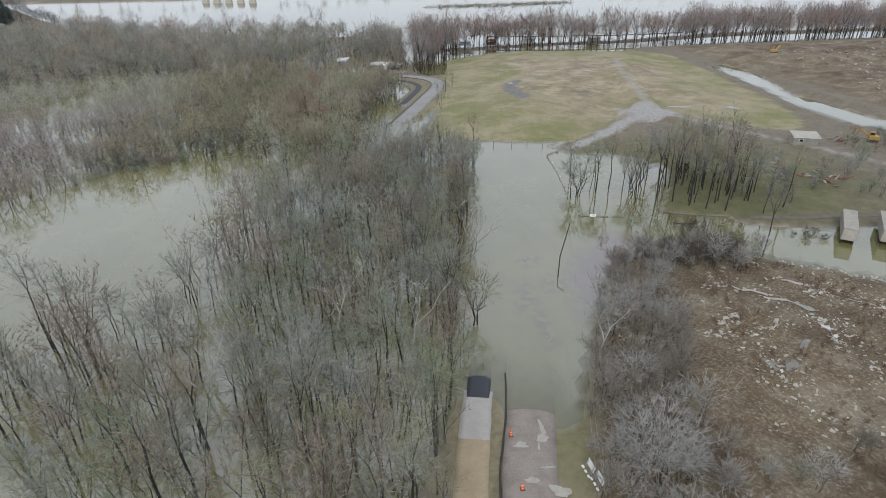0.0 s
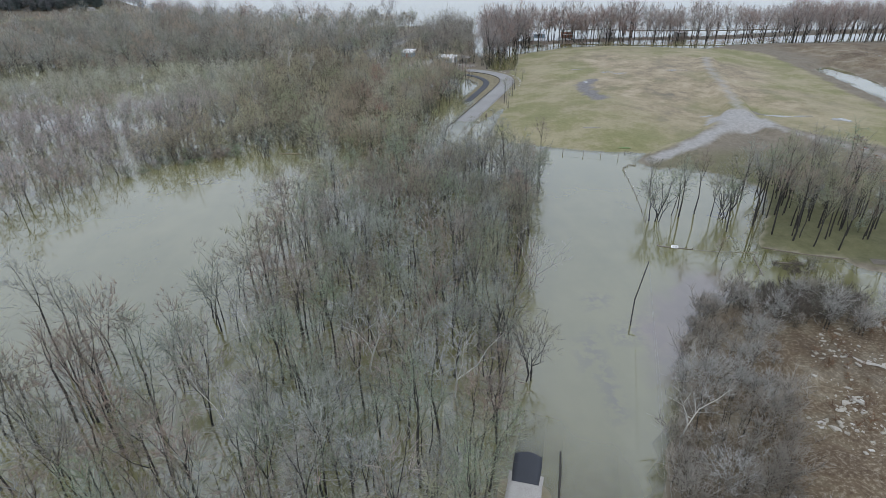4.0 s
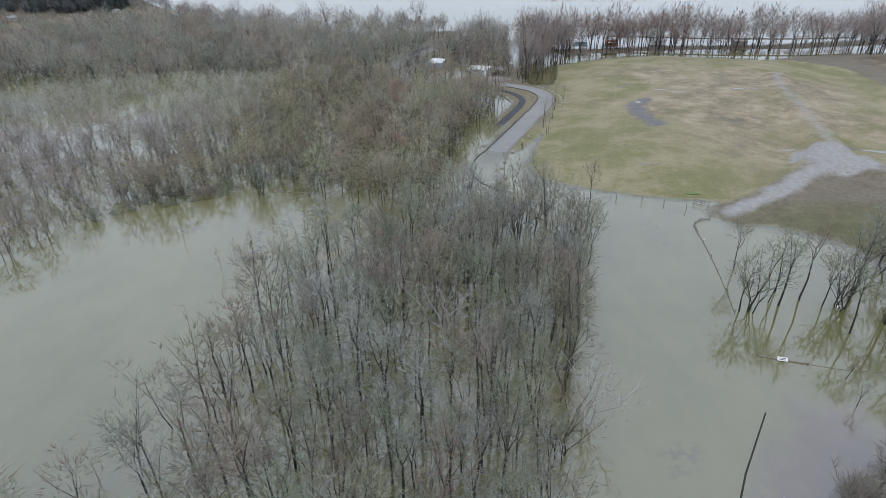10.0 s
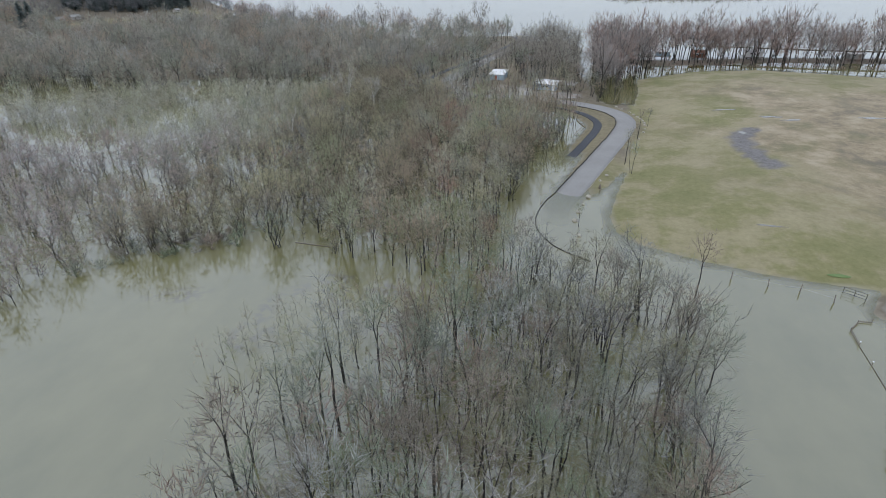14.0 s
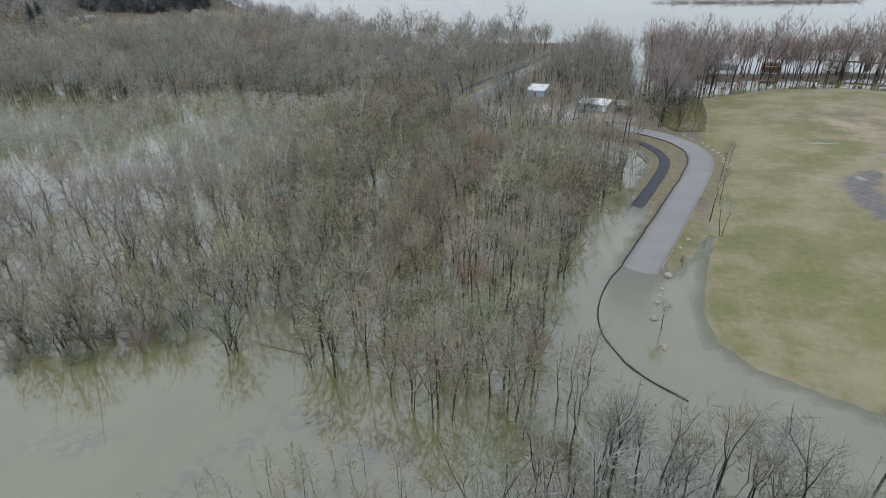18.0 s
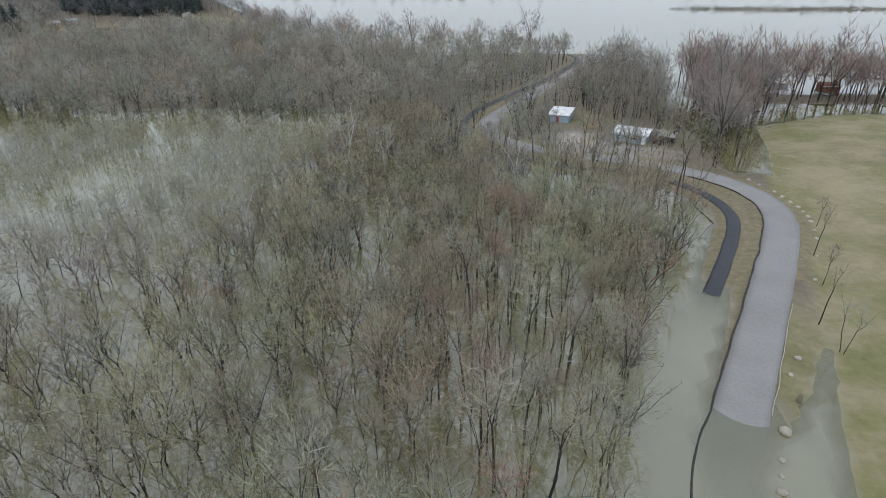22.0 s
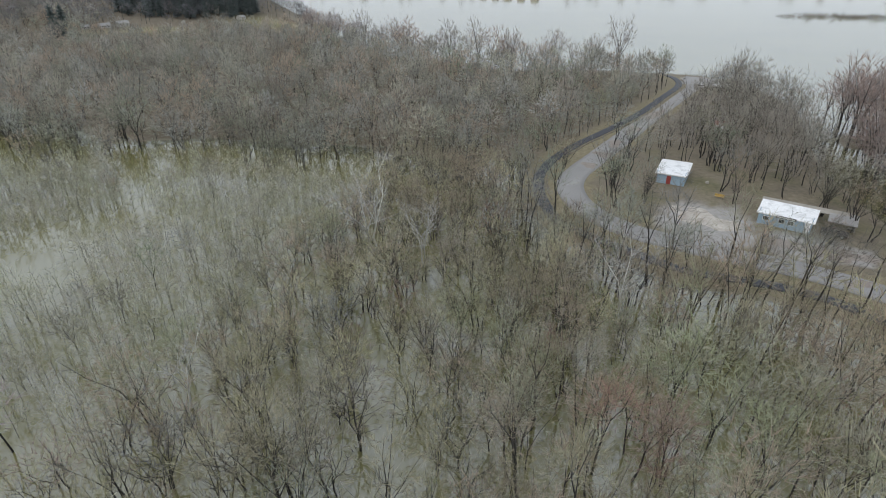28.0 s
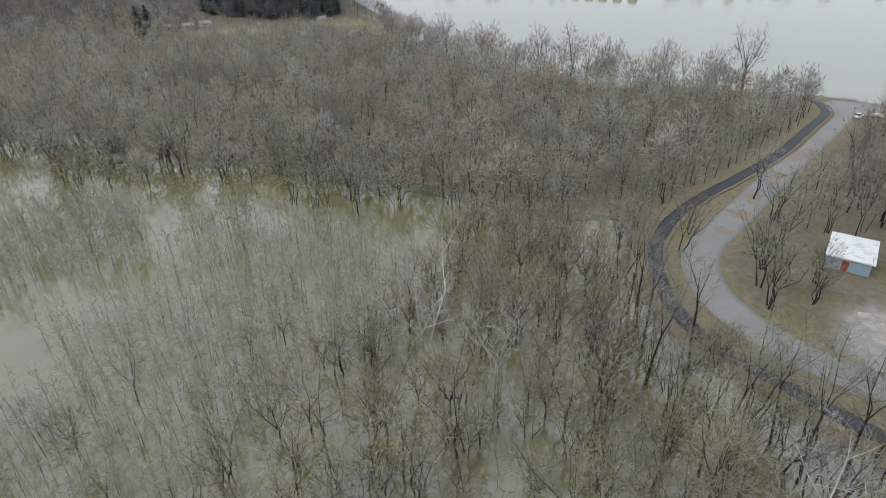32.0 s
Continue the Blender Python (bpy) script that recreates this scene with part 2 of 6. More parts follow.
M_MUDROAD = plain("mud_stained_asphalt", (0.205, 0.17, 0.14), (0.30, 0.265, 0.23), 0.55, 4, 0.9, 0, 0.01)
M_MUDLANE = plain("muddy_gravel", (0.10, 0.088, 0.068), (0.17, 0.15, 0.12), 0.4, 5, 0.95, 0, 0.02)
M_BLACK = plain("black_filter_sock", (0.03, 0.028, 0.026), (0.06, 0.055, 0.045), 1.0, 12, 0.9, 0, 0.02)
M_CONCRETE = plain("weathered_concrete", (0.33, 0.31, 0.26), (0.45, 0.42, 0.36), 0.8, 9, 0.9, 0, 0.02)
M_STONE = plain("pale_limestone", (0.28, 0.26, 0.21), (0.40, 0.375, 0.31), 1.0, 8, 0.9, 0, 0.03)
M_PALECRETE = plain("fresh_broken_concrete", (0.46, 0.44, 0.40), (0.58, 0.56, 0.51), 0.8, 9, 0.9, 0, 0.02)
M_WOOD = plain("grey_weathered_wood", (0.13, 0.11, 0.085), (0.22, 0.19, 0.15), 1.2, 14, 0.9, 0, 0.02)
M_WHITE = plain("white_paint", (0.72, 0.72, 0.70), (0.80, 0.80, 0.78), 1.0, 8, 0.5, 0, 0)
M_ORANGE = plain("orange_plastic", (0.80, 0.14, 0.03), (0.85, 0.18, 0.05), 2.0, 8, 0.5, 0, 0)


# ---- plan ----
def smooth(pts, step=1.5):
    """Points at even steps along a smooth line through pts (any number of values each)."""
    p = np.array(pts, float)
    p = np.vstack([2 * p[0] - p[1], p, 2 * p[-1] - p[-2]])
    out = []
    for i in range(1, len(p) - 2):
        n = max(2, int(np.linalg.norm(p[i + 1, :2] - p[i, :2]) / step))
        u = (np.arange(n) / n)[:, None]
        a, b, c, d = p[i - 1], p[i], p[i + 1], p[i + 2]
        out.append(0.5 * (2 * b + (c - a) * u + (2 * a - 5 * b + 4 * c - d) * u * u + (3 * b - a - 3 * c + d) * u ** 3))
    return np.vstack(out + [p[-2:-1]])


def dist_line(P, line):
    """Distance of the points P to a polyline, and the position along it of the nearest place."""
    best, where = np.full(len(P), 1e9), np.zeros(len(P))
    for i in range(len(line) - 1):
        a, d = line[i, :2], line[i + 1, :2] - line[i, :2]
        u = np.clip(((P - a) @ d) / max(d @ d, 1e-9), 0, 1)
        r = np.hypot(*(P - a - u[:, None] * d).T)
        near = r < best
        best[near], where[near] = r[near], (i + u)[near]
    return best, where


def signed(P, poly):
    """Distance of the points P to a polygon's edge, positive inside."""
    q = np.array(poly, float)
    d, _ = dist_line(P, np.vstack([q, q[:1]]))
    inside = np.zeros(len(P), bool)
    for a, b in zip(q, np.roll(q, -1, 0)):
        cross = (a[1] > P[:, 1]) != (b[1] > P[:, 1])
        inside ^= cross & (P[:, 0] < (b[0] - a[0]) * (P[:, 1] - a[1]) / (b[1] - a[1] + 1e-12) + a[0])
    return np.where(inside, d, -d)


LAWN = [(23, 203), (19, 188), (16.7, 179), (14.8, 170), (15.2, 162.6), (19, 157.2), (29.5, 152.2), (40, 148.5), (49, 146.5), (58, 145.6), (64, 149), (75, 158), (85, 167), (92, 178),
        (100, 176), (108, 164), (116, 152), (128, 142), (135, 144), (143, 159), (150, 186), (152, 206), (160, 245), (167, 300), (154, 325), (120, 337), (97, 343), (69, 337), (40, 316),
        (37, 290), (33, 271), (30, 255), (30, 235), (26, 215)]
EAST = [(57, 145.7), (55.5, 138), (56, 133.5), (64.5, 132), (72.5, 126.4), (75.7, 120), (75.6, 115), (72, 108), (67, 100), (62.6, 92.5), (61.2, 88.8), (68.1, 85.6), (76, 83.4), (81, 79.8), (92, 77.3), (109, 75), (200, 66),
        (420, 60), (420, 345), (205, 345), (170, 340), (154, 330), (120, 300), (80, 200)]
NORTH = [(5.8, 185), (11, 182.5), (11.5, 179.5), (14, 184), (17.5, 191), (20.5, 198), (24, 204), (34, 230), (34, 262), (32, 271), (24, 270), (21, 276), (20, 300), (15, 330), (18, 360), (20, 400),
         (10, 440), (-10, 452), (-40, 452), (-90, 445), (-135, 455), (-210, 490), (-280, 560), (-325, 630), (-430, 645), (-900, 700), (-1400, 760), (-1400, 330), (-450, 330), (-330, 330),
         (-230, 303), (-170, 290), (-155, 302), (-105, 306), (-86, 305), (-58, 313), (-54, 300), (-48, 284), (-41, 274), (-29, 266), (-19.4, 261.8), (-11, 261), (-2.7, 260.3), (4.4, 258),
         (10, 252.5), (14, 246), (15, 238), (14, 232), (11, 222), (7, 209.2), (10, 206), (9, 196)]
YARD = [(17, -90), (17, 18), (20.5, 29), (27, 42), (33, 53), (37, 62), (44, 69), (53, 72), (62, 70), (68, 66.5), (73.5, 63), (79, 59), (85, 54.5), (100, 46), (140, 30), (300, 10), (300, -90)]
START = [(-3, -90), (-2, 18), (2.5, 27), (6, 33.5), (7.4, 38.5), (10.8, 37.5), (12.4, 31), (17.5, 29), (24, 30), (24, -90)]
DITCH = [(173, 264), (167, 216), (159.5, 183), (157, 160), (159, 145), (168, 132), (190, 118), (200, 122), (182, 140), (174, 150), (171, 172), (169, 192), (177.5, 215), (186, 256), (182, 268)]
RIVERBANK = [(25, 352), (60, 350), (110, 362), (170, 362), (260, 380), (420, 380), (420, 400), (260, 400), (170, 378), (110, 376), (60, 366), (25, 366)]
FARBANK = [(-1500, 1120), (-700, 1110), (-330, 1075), (-270, 1130), (200, 1220), (900, 1000), (3000, 700), (3000, 4200), (-4000, 4200), (-4000, 900)]
SANDBAR = [(60, 748), (110, 738), (180, 742), (255, 756), (275, 772), (240, 778), (170, 765), (100, 764)]

ROAD = smooth([(10, 8, 0.75), (11.4, 19.2, 0.6), (13.1, 26, 0.22), (14.8, 32, -0.01), (17.6, 44, -0.22), (22.4, 63, -0.4), (27, 84, -0.5), (31, 104, -0.5), (34, 122, -0.5), (32, 137, -0.5), (22, 147, -0.5), (11, 152, -0.4),
               (5, 157, -0.35), (2.2, 164, -0.25), (3, 172, -0.12), (6.2, 181, -0.01), (11.5, 195.6, 0.25), (17.6, 212.5, 0.6), (24, 231, 0.8), (26.8, 243, 0.9), (25.4, 252.5, 0.95), (20.4, 260, 1), (12, 266, 1), (0, 270.8, 1), (-10, 272.3, 1),
               (-20, 274.8, 1), (-29, 277.8, 1), (-37, 284.5, 1), (-41.8, 294, 1), (-42.6, 304, 1), (-39, 319, 1), (-34, 338, 1.1), (-26.5, 367, 1.2), (-18, 398, 1.2), (-11.5, 423, 1.2)])
TRAIL_S = smooth([(3.6, 12, 0.6), (5.1, 21, 0.42), (7, 29.5, 0.22), (8.4, 35.2, 0.08), (10.2, 42.5, -0.12), (13, 52, -0.3), (17, 66, -0.55)])
TRAIL_N = smooth([(-8, 150, -0.75), (-5, 163, -0.6), (-2.5, 178, -0.5), (2.5, 194, -0.36), (8.2, 209.6, -0.03), (12.5, 221.5, 0.33), (16.8, 235.6, 0.5), (17.2, 244.5, 0.55), (13.4, 253.6, 0.6), (5.5, 261, 0.6), (-2.3, 264, 0.6), (-10.6, 264.6, 0.6),
                  (-19.4, 265.4, 0.6), (-29, 269.8, 0.6), (-40.4, 276.3, 0.7), (-47, 287, 0.8), (-50.4, 299.7, 0.9), (-50.3, 307.5, 1), (-49.2, 316, 1), (-45.2, 329.6, 1.1), (-38.7, 346, 1.2), (-30.4, 369, 1.3), (-23, 397.5, 1.3), (-17.5, 420, 1.3),
                  (-18.5, 434, 1.3), (-22, 441, 1.3)])
TRACK = smooth([(56, 138, 0.2), (62.5, 143, 0.9), (75, 154, 1.9), (86, 164, 2.7), (96, 175, 3.3), (99.5, 183, 3.6), (108, 215, 4.6), (116, 248, 5), (125, 271, 4.8)])
TRACK_E = smooth([(95, 172, 3.1), (101, 160, 2.8), (110, 146, 2.2), (122, 126, 1.8), (134, 104, 1.5), (140, 84, 1.0)])
CAUSEWAY = smooth([(78, 82.6, 0.3), (84.5, 80.9, 0.5), (95, 79.9, 0.55), (110, 78.5, 0.6), (160, 74, 0.7), (230, 68, 0.8)])
LANES = [(ROAD, 6.2), (TRAIL_S, 3.4), (TRAIL_N, 3.2), (CAUSEWAY, 4.5)]


def wobble(P, size, seed):
    """Smooth random values between -1 and 1 for the points P."""
    r = np.random.default_rng(seed)
    v = 0
    for k in range(7):
        a, ph = r.uniform(0, 2 * np.pi), r.uniform(0, 2 * np.pi)
        w = 2 * np.pi / size * r.uniform(0.6, 1.7)
        v = v + np.sin(P[:, 0] * w * np.cos(a) + P[:, 1] * w * np.sin(a) + ph)
    return v / 4.5


def uphill(P):
    """The points P measured along the foot of the far hill and up its slope."""
    return 0.68 * P[:, 0] + 0.73 * P[:, 1], -0.73 * P[:, 0] + 0.68 * P[:, 1] + 22


def on_hill(a, w):
    return 0.68 * a - 0.73 * (w - 22), 0.73 * a + 0.68 * (w - 22)


def height(P):
    """Ground height over the water for the points P."""
    h = np.full(len(P), -1.7)
    edge = 0.9 * wobble(P, 9, 3) + 0.5 * wobble(P, 4, 4)
    for poly, slope, cap, rag in ((LAWN, 0.13, 6.0, 0.15), (EAST, 0.10, 1.6, 0.8), (NORTH, 0.14, 1.1, 0.5), (YARD, 0.22, 3.2, 0.7), (START, 0.10, 0.6, 0.4), (RIVERBANK, 0.1, 0.5, 1.5), (FARBANK, 0.1, 9.0, 3.0)):
        d = signed(P, poly) + rag * edge
        if poly is NORTH:
            d = d + np.clip((-60 - P[:, 0]) / 20, 0, 1) * (5 * wobble(P, 38, 14) - 3)
        z = np.where(d > 0, cap * (1 - np.exp(-np.maximum(d, 0) * slope / cap)), np.maximum(-1.7, d * slope * 1.6))
        h = np.maximum(h, z)
    d = signed(P, DITCH) + 0.5 * edge
    h = np.where(d > -4, np.minimum(h, -d * 0.22), h)
    inyard = np.clip(signed(P, YARD) / 6, 0, 1)
    h = h + inyard * (0.7 * wobble(P, 22, 5) + 0.35 * wobble(P, 7, 6) + 0.12 * wobble(P, 2.6, 8))
    ineast = np.clip(signed(P, EAST) / 6, 0, 1) * np.clip(-signed(P, LAWN) / 4, 0, 1)
    h = h + ineast * (0.35 * wobble(P, 20, 7) + 0.15 * wobble(P, 6, 9))
    far = np.clip((P[:, 0] - 185) / 20, 0, 1) * np.clip((P[:, 1] - 120) / 30, 0, 1) * np.clip((330 - P[:, 1]) / 20, 0, 1)
    h = h + far * (2.5 + 1.6 * wobble(P, 45, 10) + 0.6 * wobble(P, 12, 11))
    up = uphill(P)[1]
    h = h + (4.5 * np.clip((up - 545) / 55, 0, 1) + 24 * np.clip((up - 622) / 140, 0, 1)) * np.clip((-295 - P[:, 0]) / 45, 0, 1) * np.clip(signed(P, NORTH) / 18, 0, 1)
    h = h + np.where(h > 0.1, 0.07 * wobble(P, 5, 12), 0)
    for line, w in LANES + [(TRACK, 4.5), (TRACK_E, 5)]:
        d, s = dist_line(P, line)
        i = np.clip(s.astype(int), 0, len(line) - 2)
        z = line[i, 2] + (line[i + 1, 2] - line[i, 2]) * (s - i) - 0.07
        ramp_w = 3.0
        k = np.clip((w / 2 + ramp_w - d) / (ramp_w - 0.7), 0, 1)
        k = k * k * (3 - 2 * k)
        k = np.where((z < -0.1) & (h < z), 1 * k, k)
        h = h + (z - h) * k
    return h


def spot(x, y):
    return float(height(np.array([[x, y]], float))[0])


# ---- mesh helpers ----
def raw_mesh(name, V, F, mats, mat_index=None, floats=(), shade=False):
    """A mesh of triangles or quads from arrays."""
    me = bpy.data.meshes.new(name)
    k = F.shape[1]
    me.vertices.add(len(V))
    me.vertices.foreach_set("co", np.asarray(V, np.float32).ravel())
    me.loops.add(F.size)
    me.loops.foreach_set("vertex_index", np.asarray(F, np.int32).ravel())
    me.polygons.add(len(F))
    me.polygons.foreach_set("loop_start", np.arange(len(F), dtype=np.int32) * k)
    for m in mats:
        me.materials.append(m)
    if mat_index is not None:
        me.polygons.foreach_set("material_index", np.asarray(mat_index, np.int32))
    for key, values in floats:
        me.attributes.new(key, "FLOAT", "POINT").data.foreach_set("value", np.asarray(values, np.float32))
    me.polygons.foreach_set("use_smooth", np.full(len(F), shade))
    me.update(calc_edges=True)
    return me


def empty(name, m=Matrix(), **tags):
    e = new(name)
    e.matrix_world = m
    return tagged(e, **tags)


def part(name, bm, material, parent, label="", smooth_faces=False):
    """Links a bmesh as one mesh object under a thing or a part."""
    me = bpy.data.meshes.new(name)
    for f in bm.faces:
        f.smooth = smooth_faces
    bm.to_mesh(me)
    bm.free()
    me.materials.append(material)
    ob = new(name, me)
    ob.parent = parent
    return tagged(ob, label=label)


def box(sx, sy, sz, m=Matrix(), bevel=0.0):
    """A box that stands on z 0, bevelled."""
    bm = bmesh.new()
    bmesh.ops.create_cube(bm, size=1, matrix=m @ Matrix.Translation((0, 0, sz / 2)) @ Matrix.Diagonal((sx, sy, sz, 1)))
    if bevel:
        bmesh.ops.bevel(bm, geom=bm.edges[:], offset=bevel, segments=1, affect="EDGES")
    return bm


def rod(r1, r2, length, m=Matrix(), sides=8):
    bm = bmesh.new()
    bmesh.ops.create_cone(bm, cap_ends=True, segments=sides, radius1=r1, radius2=r2, depth=length, matrix=m @ Matrix.Translation((0, 0, length / 2)))
    return bm


# ---- ground and water ----
def axis(spans):
    out = [spans[0][0]]
    for a, b, step in spans:
        out += list(np.linspace(a, b, max(1, int(round((b - a) / step))) + 1)[1:])
    return np.array(out)


GX = axis([(-4000, -900, 310), (-900, -240, 22), (-240, -90, 5), (-90, -56, 2.5), (-56, 90, 1.5), (90, 200, 2.4), (200, 420, 8), (420, 4000, 300)])
GY = axis([(-1500, -90, 200), (-90, -10, 4), (-10, 290, 1.5), (290, 460, 2.6), (460, 700, 8), (700, 1300, 22), (1300, 4500, 320)])
NX, NY = len(GX), len(GY)
GP = np.stack(np.meshgrid(GX, GY), -1).reshape(-1, 2)
GH = height(GP)
ii = (np.arange(NY - 1)[:, None] * NX + np.arange(NX - 1)[None]).ravel()
GF = np.stack([ii, ii + 1, ii + NX + 1, ii + NX], 1)


def mask(v):
    return np.clip(v, 0, 1)


lawn_d = signed(GP, LAWN) + 0.5 * wobble(GP, 5, 21)
grass = mask(lawn_d / 0.8 + 2.2)
worn = mask(2.0 * (1.1 - np.hypot((GP[:, 0] - 95) / 62, (GP[:, 1] - 235) / 85)))
east_d = signed(GP, EAST)
turf = mask(1.9 - 1.2 * np.hypot((GP[:, 0] - 82) / 30, (GP[:, 1] - 107) / 32)) * mask(east_d / 1.5 + 1) * mask(1.5 - (GP[:, 1] - 136) / 8)


def meadow_at(P):
    a, w = uphill(P)
    return mask(1.6 - np.hypot((a - 112) / 30, (w - 606) / 11)) + mask(1.6 - np.hypot((P[:, 0] + 300) / 26, (P[:, 1] - 556) / 20))


meadow = meadow_at(GP)
island = mask(2 - np.hypot((GP[:, 0] - 17) / 5, (GP[:, 1] - 194) / 11)) * (GP[:, 0] < 24)
grass = np.maximum.reduce([grass, mask((8.5 - dist_line(GP, ROAD)[0]) / 2) * (GP[:, 1] < 34) * 0.6, mask(meadow), mask(island) * 0.8])
yard = np.maximum(mask(signed(GP, YARD) / 3), mask((GP[:, 0] - 180) / 10) * (GP[:, 1] > 60) * (GP[:, 1] < 330))
trail_d, _ = dist_line(GP, TRAIL_N)
trails_d, _ = dist_line(GP, TRAIL_S)
verge = np.maximum(mask((5.5 - trail_d) / 2), mask((6 - trails_d) / 2) * (GP[:, 1] < 40)) * mask(GH / 0.15 + 0.5)
verge = np.maximum(verge, 0.3 * mask(signed(GP, NORTH) / 4) * (GP[:, 1] > 262) * (GP[:, 1] < 470) * mask(0.6 + wobble(GP, 14, 28)))
road_d = dist_line(GP, ROAD)[0] + 0.9 * wobble(GP, 6, 30)
verge = np.maximum(verge, mask((5.4 - road_d) / 1.2) * (GP[:, 1] > 215) * mask(GH / 0.15))
turf = np.maximum(turf, 0.7 * mask(wobble(GP, 16, 29) * 2) * mask(signed(GP, NORTH) / 4) * (GP[:, 0] > -60) * (GP[:, 1] < 330))
track_d = np.minimum(dist_line(GP, TRACK)[0] - 1.6, dist_line(GP, TRACK_E)[0] - 1.6) + 0.8 * wobble(GP, 6, 23)
junction = 11 - np.hypot(GP[:, 0] - 95, GP[:, 1] - 170) + 2 * wobble(GP, 9, 24)
low_gravel = np.minimum(2.6 + 1.2 * wobble(GP, 8, 27) - dist_line(GP, smooth([(57, 139), (66, 145), (80, 156), (94, 168)]))[0], 5)
clear_d = np.maximum(1 - np.hypot((GP[:, 0] + 14) / 10, (GP[:, 1] - 285) / 12), 0.8 - np.hypot((GP[:, 0] - 2) / 16, (GP[:, 1] - 280) / 7)) * 6 + wobble(GP, 5, 25)
lot = 9 - np.hypot(GP[:, 0] + 8, GP[:, 1] - 436)
gravel = np.maximum.reduce([mask(-track_d) * 0.7, mask(junction), mask(low_gravel), mask(clear_d), mask(lot)])
scar = mask((3.6 - dist_line(GP, smooth([(60, 231), (56, 222), (55, 211), (57, 199)]))[0] + 1.5 * wobble(GP, 7, 26)) / 1.5)
bed = mask(-GH / 0.06 + 0.6)
ground = new("ground", raw_mesh("ground", np.column_stack([GP, GH]), GF, [M_GROUND], None,
             (("grass", grass), ("worn", worn), ("turf", turf), ("rubble", yard), ("verge", verge), ("gravel", gravel), ("scar", scar), ("bed", bed)), True))
tagged(ground, "flooded bottomland ground of mud, lawn, rubble and gravel", "ground", kind="structure")
WX = axis([(-4000, -900, 310), (-900, -240, 60), (-240, -60, 10), (-60, 90, 2.2), (90, 200, 4), (200, 420, 20), (420, 4000, 300)])
WY = axis([(-1500, -90, 200), (-90, -10, 10), (-10, 290, 2.2), (290, 460, 5), (460, 700, 20), (700, 1300, 60), (1300, 4500, 320)])
WP = np.stack(np.meshgrid(WX, WY), -1).reshape(-1, 2)
ii = (np.arange(len(WY) - 1)[:, None] * len(WX) + np.arange(len(WX) - 1)[None]).ravel()
WF = np.stack([ii, ii + 1, ii + len(WX) + 1, ii + len(WX)], 1)
WH = height(WP)
murk = 1 - np.exp(np.minimum(WH + 0.05, 0) / 0.13) * 0.72 * np.clip((WH + 0.48) / 0.3, 0, 1)
drift = np.zeros(len(WP))
for x, y, rx, ry in ((-44.5, 125.2, 2.2, 5), (-43.8, 118.2, 4, 4), (-25.6, 133.9, 5, 3.5), (-41, 131.8, 2.4, 2.4), (-23, 123.5, 6, 3.5), (-36, 137, 5, 2.5), (-30, 127, 2.5, 2), (21, 57, 2, 6), (21.5, 49, 1.8, 5), (27, 62, 2, 3.5), (24.5, 71, 2.4, 2.4), (-60, 128, 3, 2), (33, 60, 4, 9), (-32, 112, 3, 3)):
    drift = np.maximum(drift, np.clip(1.3 - 1.1 * np.hypot((WP[:, 0] - x) / rx, (WP[:, 1] - y) / ry), 0, 0.6))
silt = np.clip(1.25 - np.hypot((WP[:, 0] - 40 - 0.45 * (WP[:, 1] - 66)) / 8.5, (WP[:, 1] - 66) / 14) + 0.25 * wobble(WP, 7, 35) + 0.15 * wobble(WP, 3, 36), 0, 1)
silt = 0.85 * np.clip(silt * 2.2, 0, 1)
water = new("water", raw_mesh("water", np.column_stack([WP, np.zeros(len(WP))]), WF, [M_WATER], None, (("murk", murk), ("drift", drift), ("silt", silt), ("flow", mask((WP[:, 1] + 0.15 * np.abs(WP[:, 0]) - 400) / 90))), True))
tagged(water, "still silty olive-grey flood water spreading to the river", "water", kind="structure")


def lane(name, line, width, material, label, lift=0.0, i0=0, i1=None, cat="road", across=6, offset=0.0):
    """A strip of paving along a line, with a shoulder edge turned down."""
    L = line[i0:i1]
    d = np.gradient(L[:, :2], axis=0)
    d /= np.linalg.norm(d, axis=1)[:, None]
    n = np.column_stack([d[:, 1], -d[:, 0]])
    us = np.concatenate([[-0.5], np.linspace(-0.5, 0.5, across), [0.5]])
    rows = []
    wob = wobble(L[:, :2], 7, 31) * 0.10
    for j, u in enumerate(us):
        q = L[:, :2] + n * (u * width + offset + (wob * (1 if u > 0 else -1) if abs(u) == 0.5 else 0))[:, None] if abs(u) == 0.5 else L[:, :2] + n * (u * width + offset)
        z = L[:, 2] + lift + (0.015 * (1 - (2 * u) ** 2)) - (0.14 if j in (0, len(us) - 1) else 0)
        rows.append(np.column_stack([q, z]))
    V = np.stack(rows, 1)
    n0, n1 = V.shape[:2]
    k = (np.arange(n0 - 1)[:, None] * n1 + np.arange(n1 - 1)[None]).ravel()
    F = np.stack([k, k + 1, k + n1 + 1, k + n1], 1)
    return tagged(new(name, raw_mesh(name, V.reshape(-1, 3), F, [material], None, (), True)), label, cat, kind="structure")


ra = int(np.argmin(np.hypot(ROAD[:, 0] - 18, ROAD[:, 1] - 46)))
ri = int(np.argmin(np.hypot(ROAD[:, 0] - 2.6, ROAD[:, 1] - 169)))
lane("road_south", ROAD, 6.2, M_MUDROAD, "mud-stained asphalt road running into flood water", 0.0, 0, ra)
lane("road", ROAD, 6.2, M_ROAD, "worn grey asphalt road coming out of flood water", 0.0, ri)
si = int(np.argmin(np.hypot(TRAIL_S[:, 0] - 8.3, TRAIL_S[:, 1] - 34.8)))
lane("trail_base", TRAIL_S, 3.9, M_STONEDUST, "crushed stone bed of an unfinished path", 0.0, max(0, si - 4), si + 2, "path")
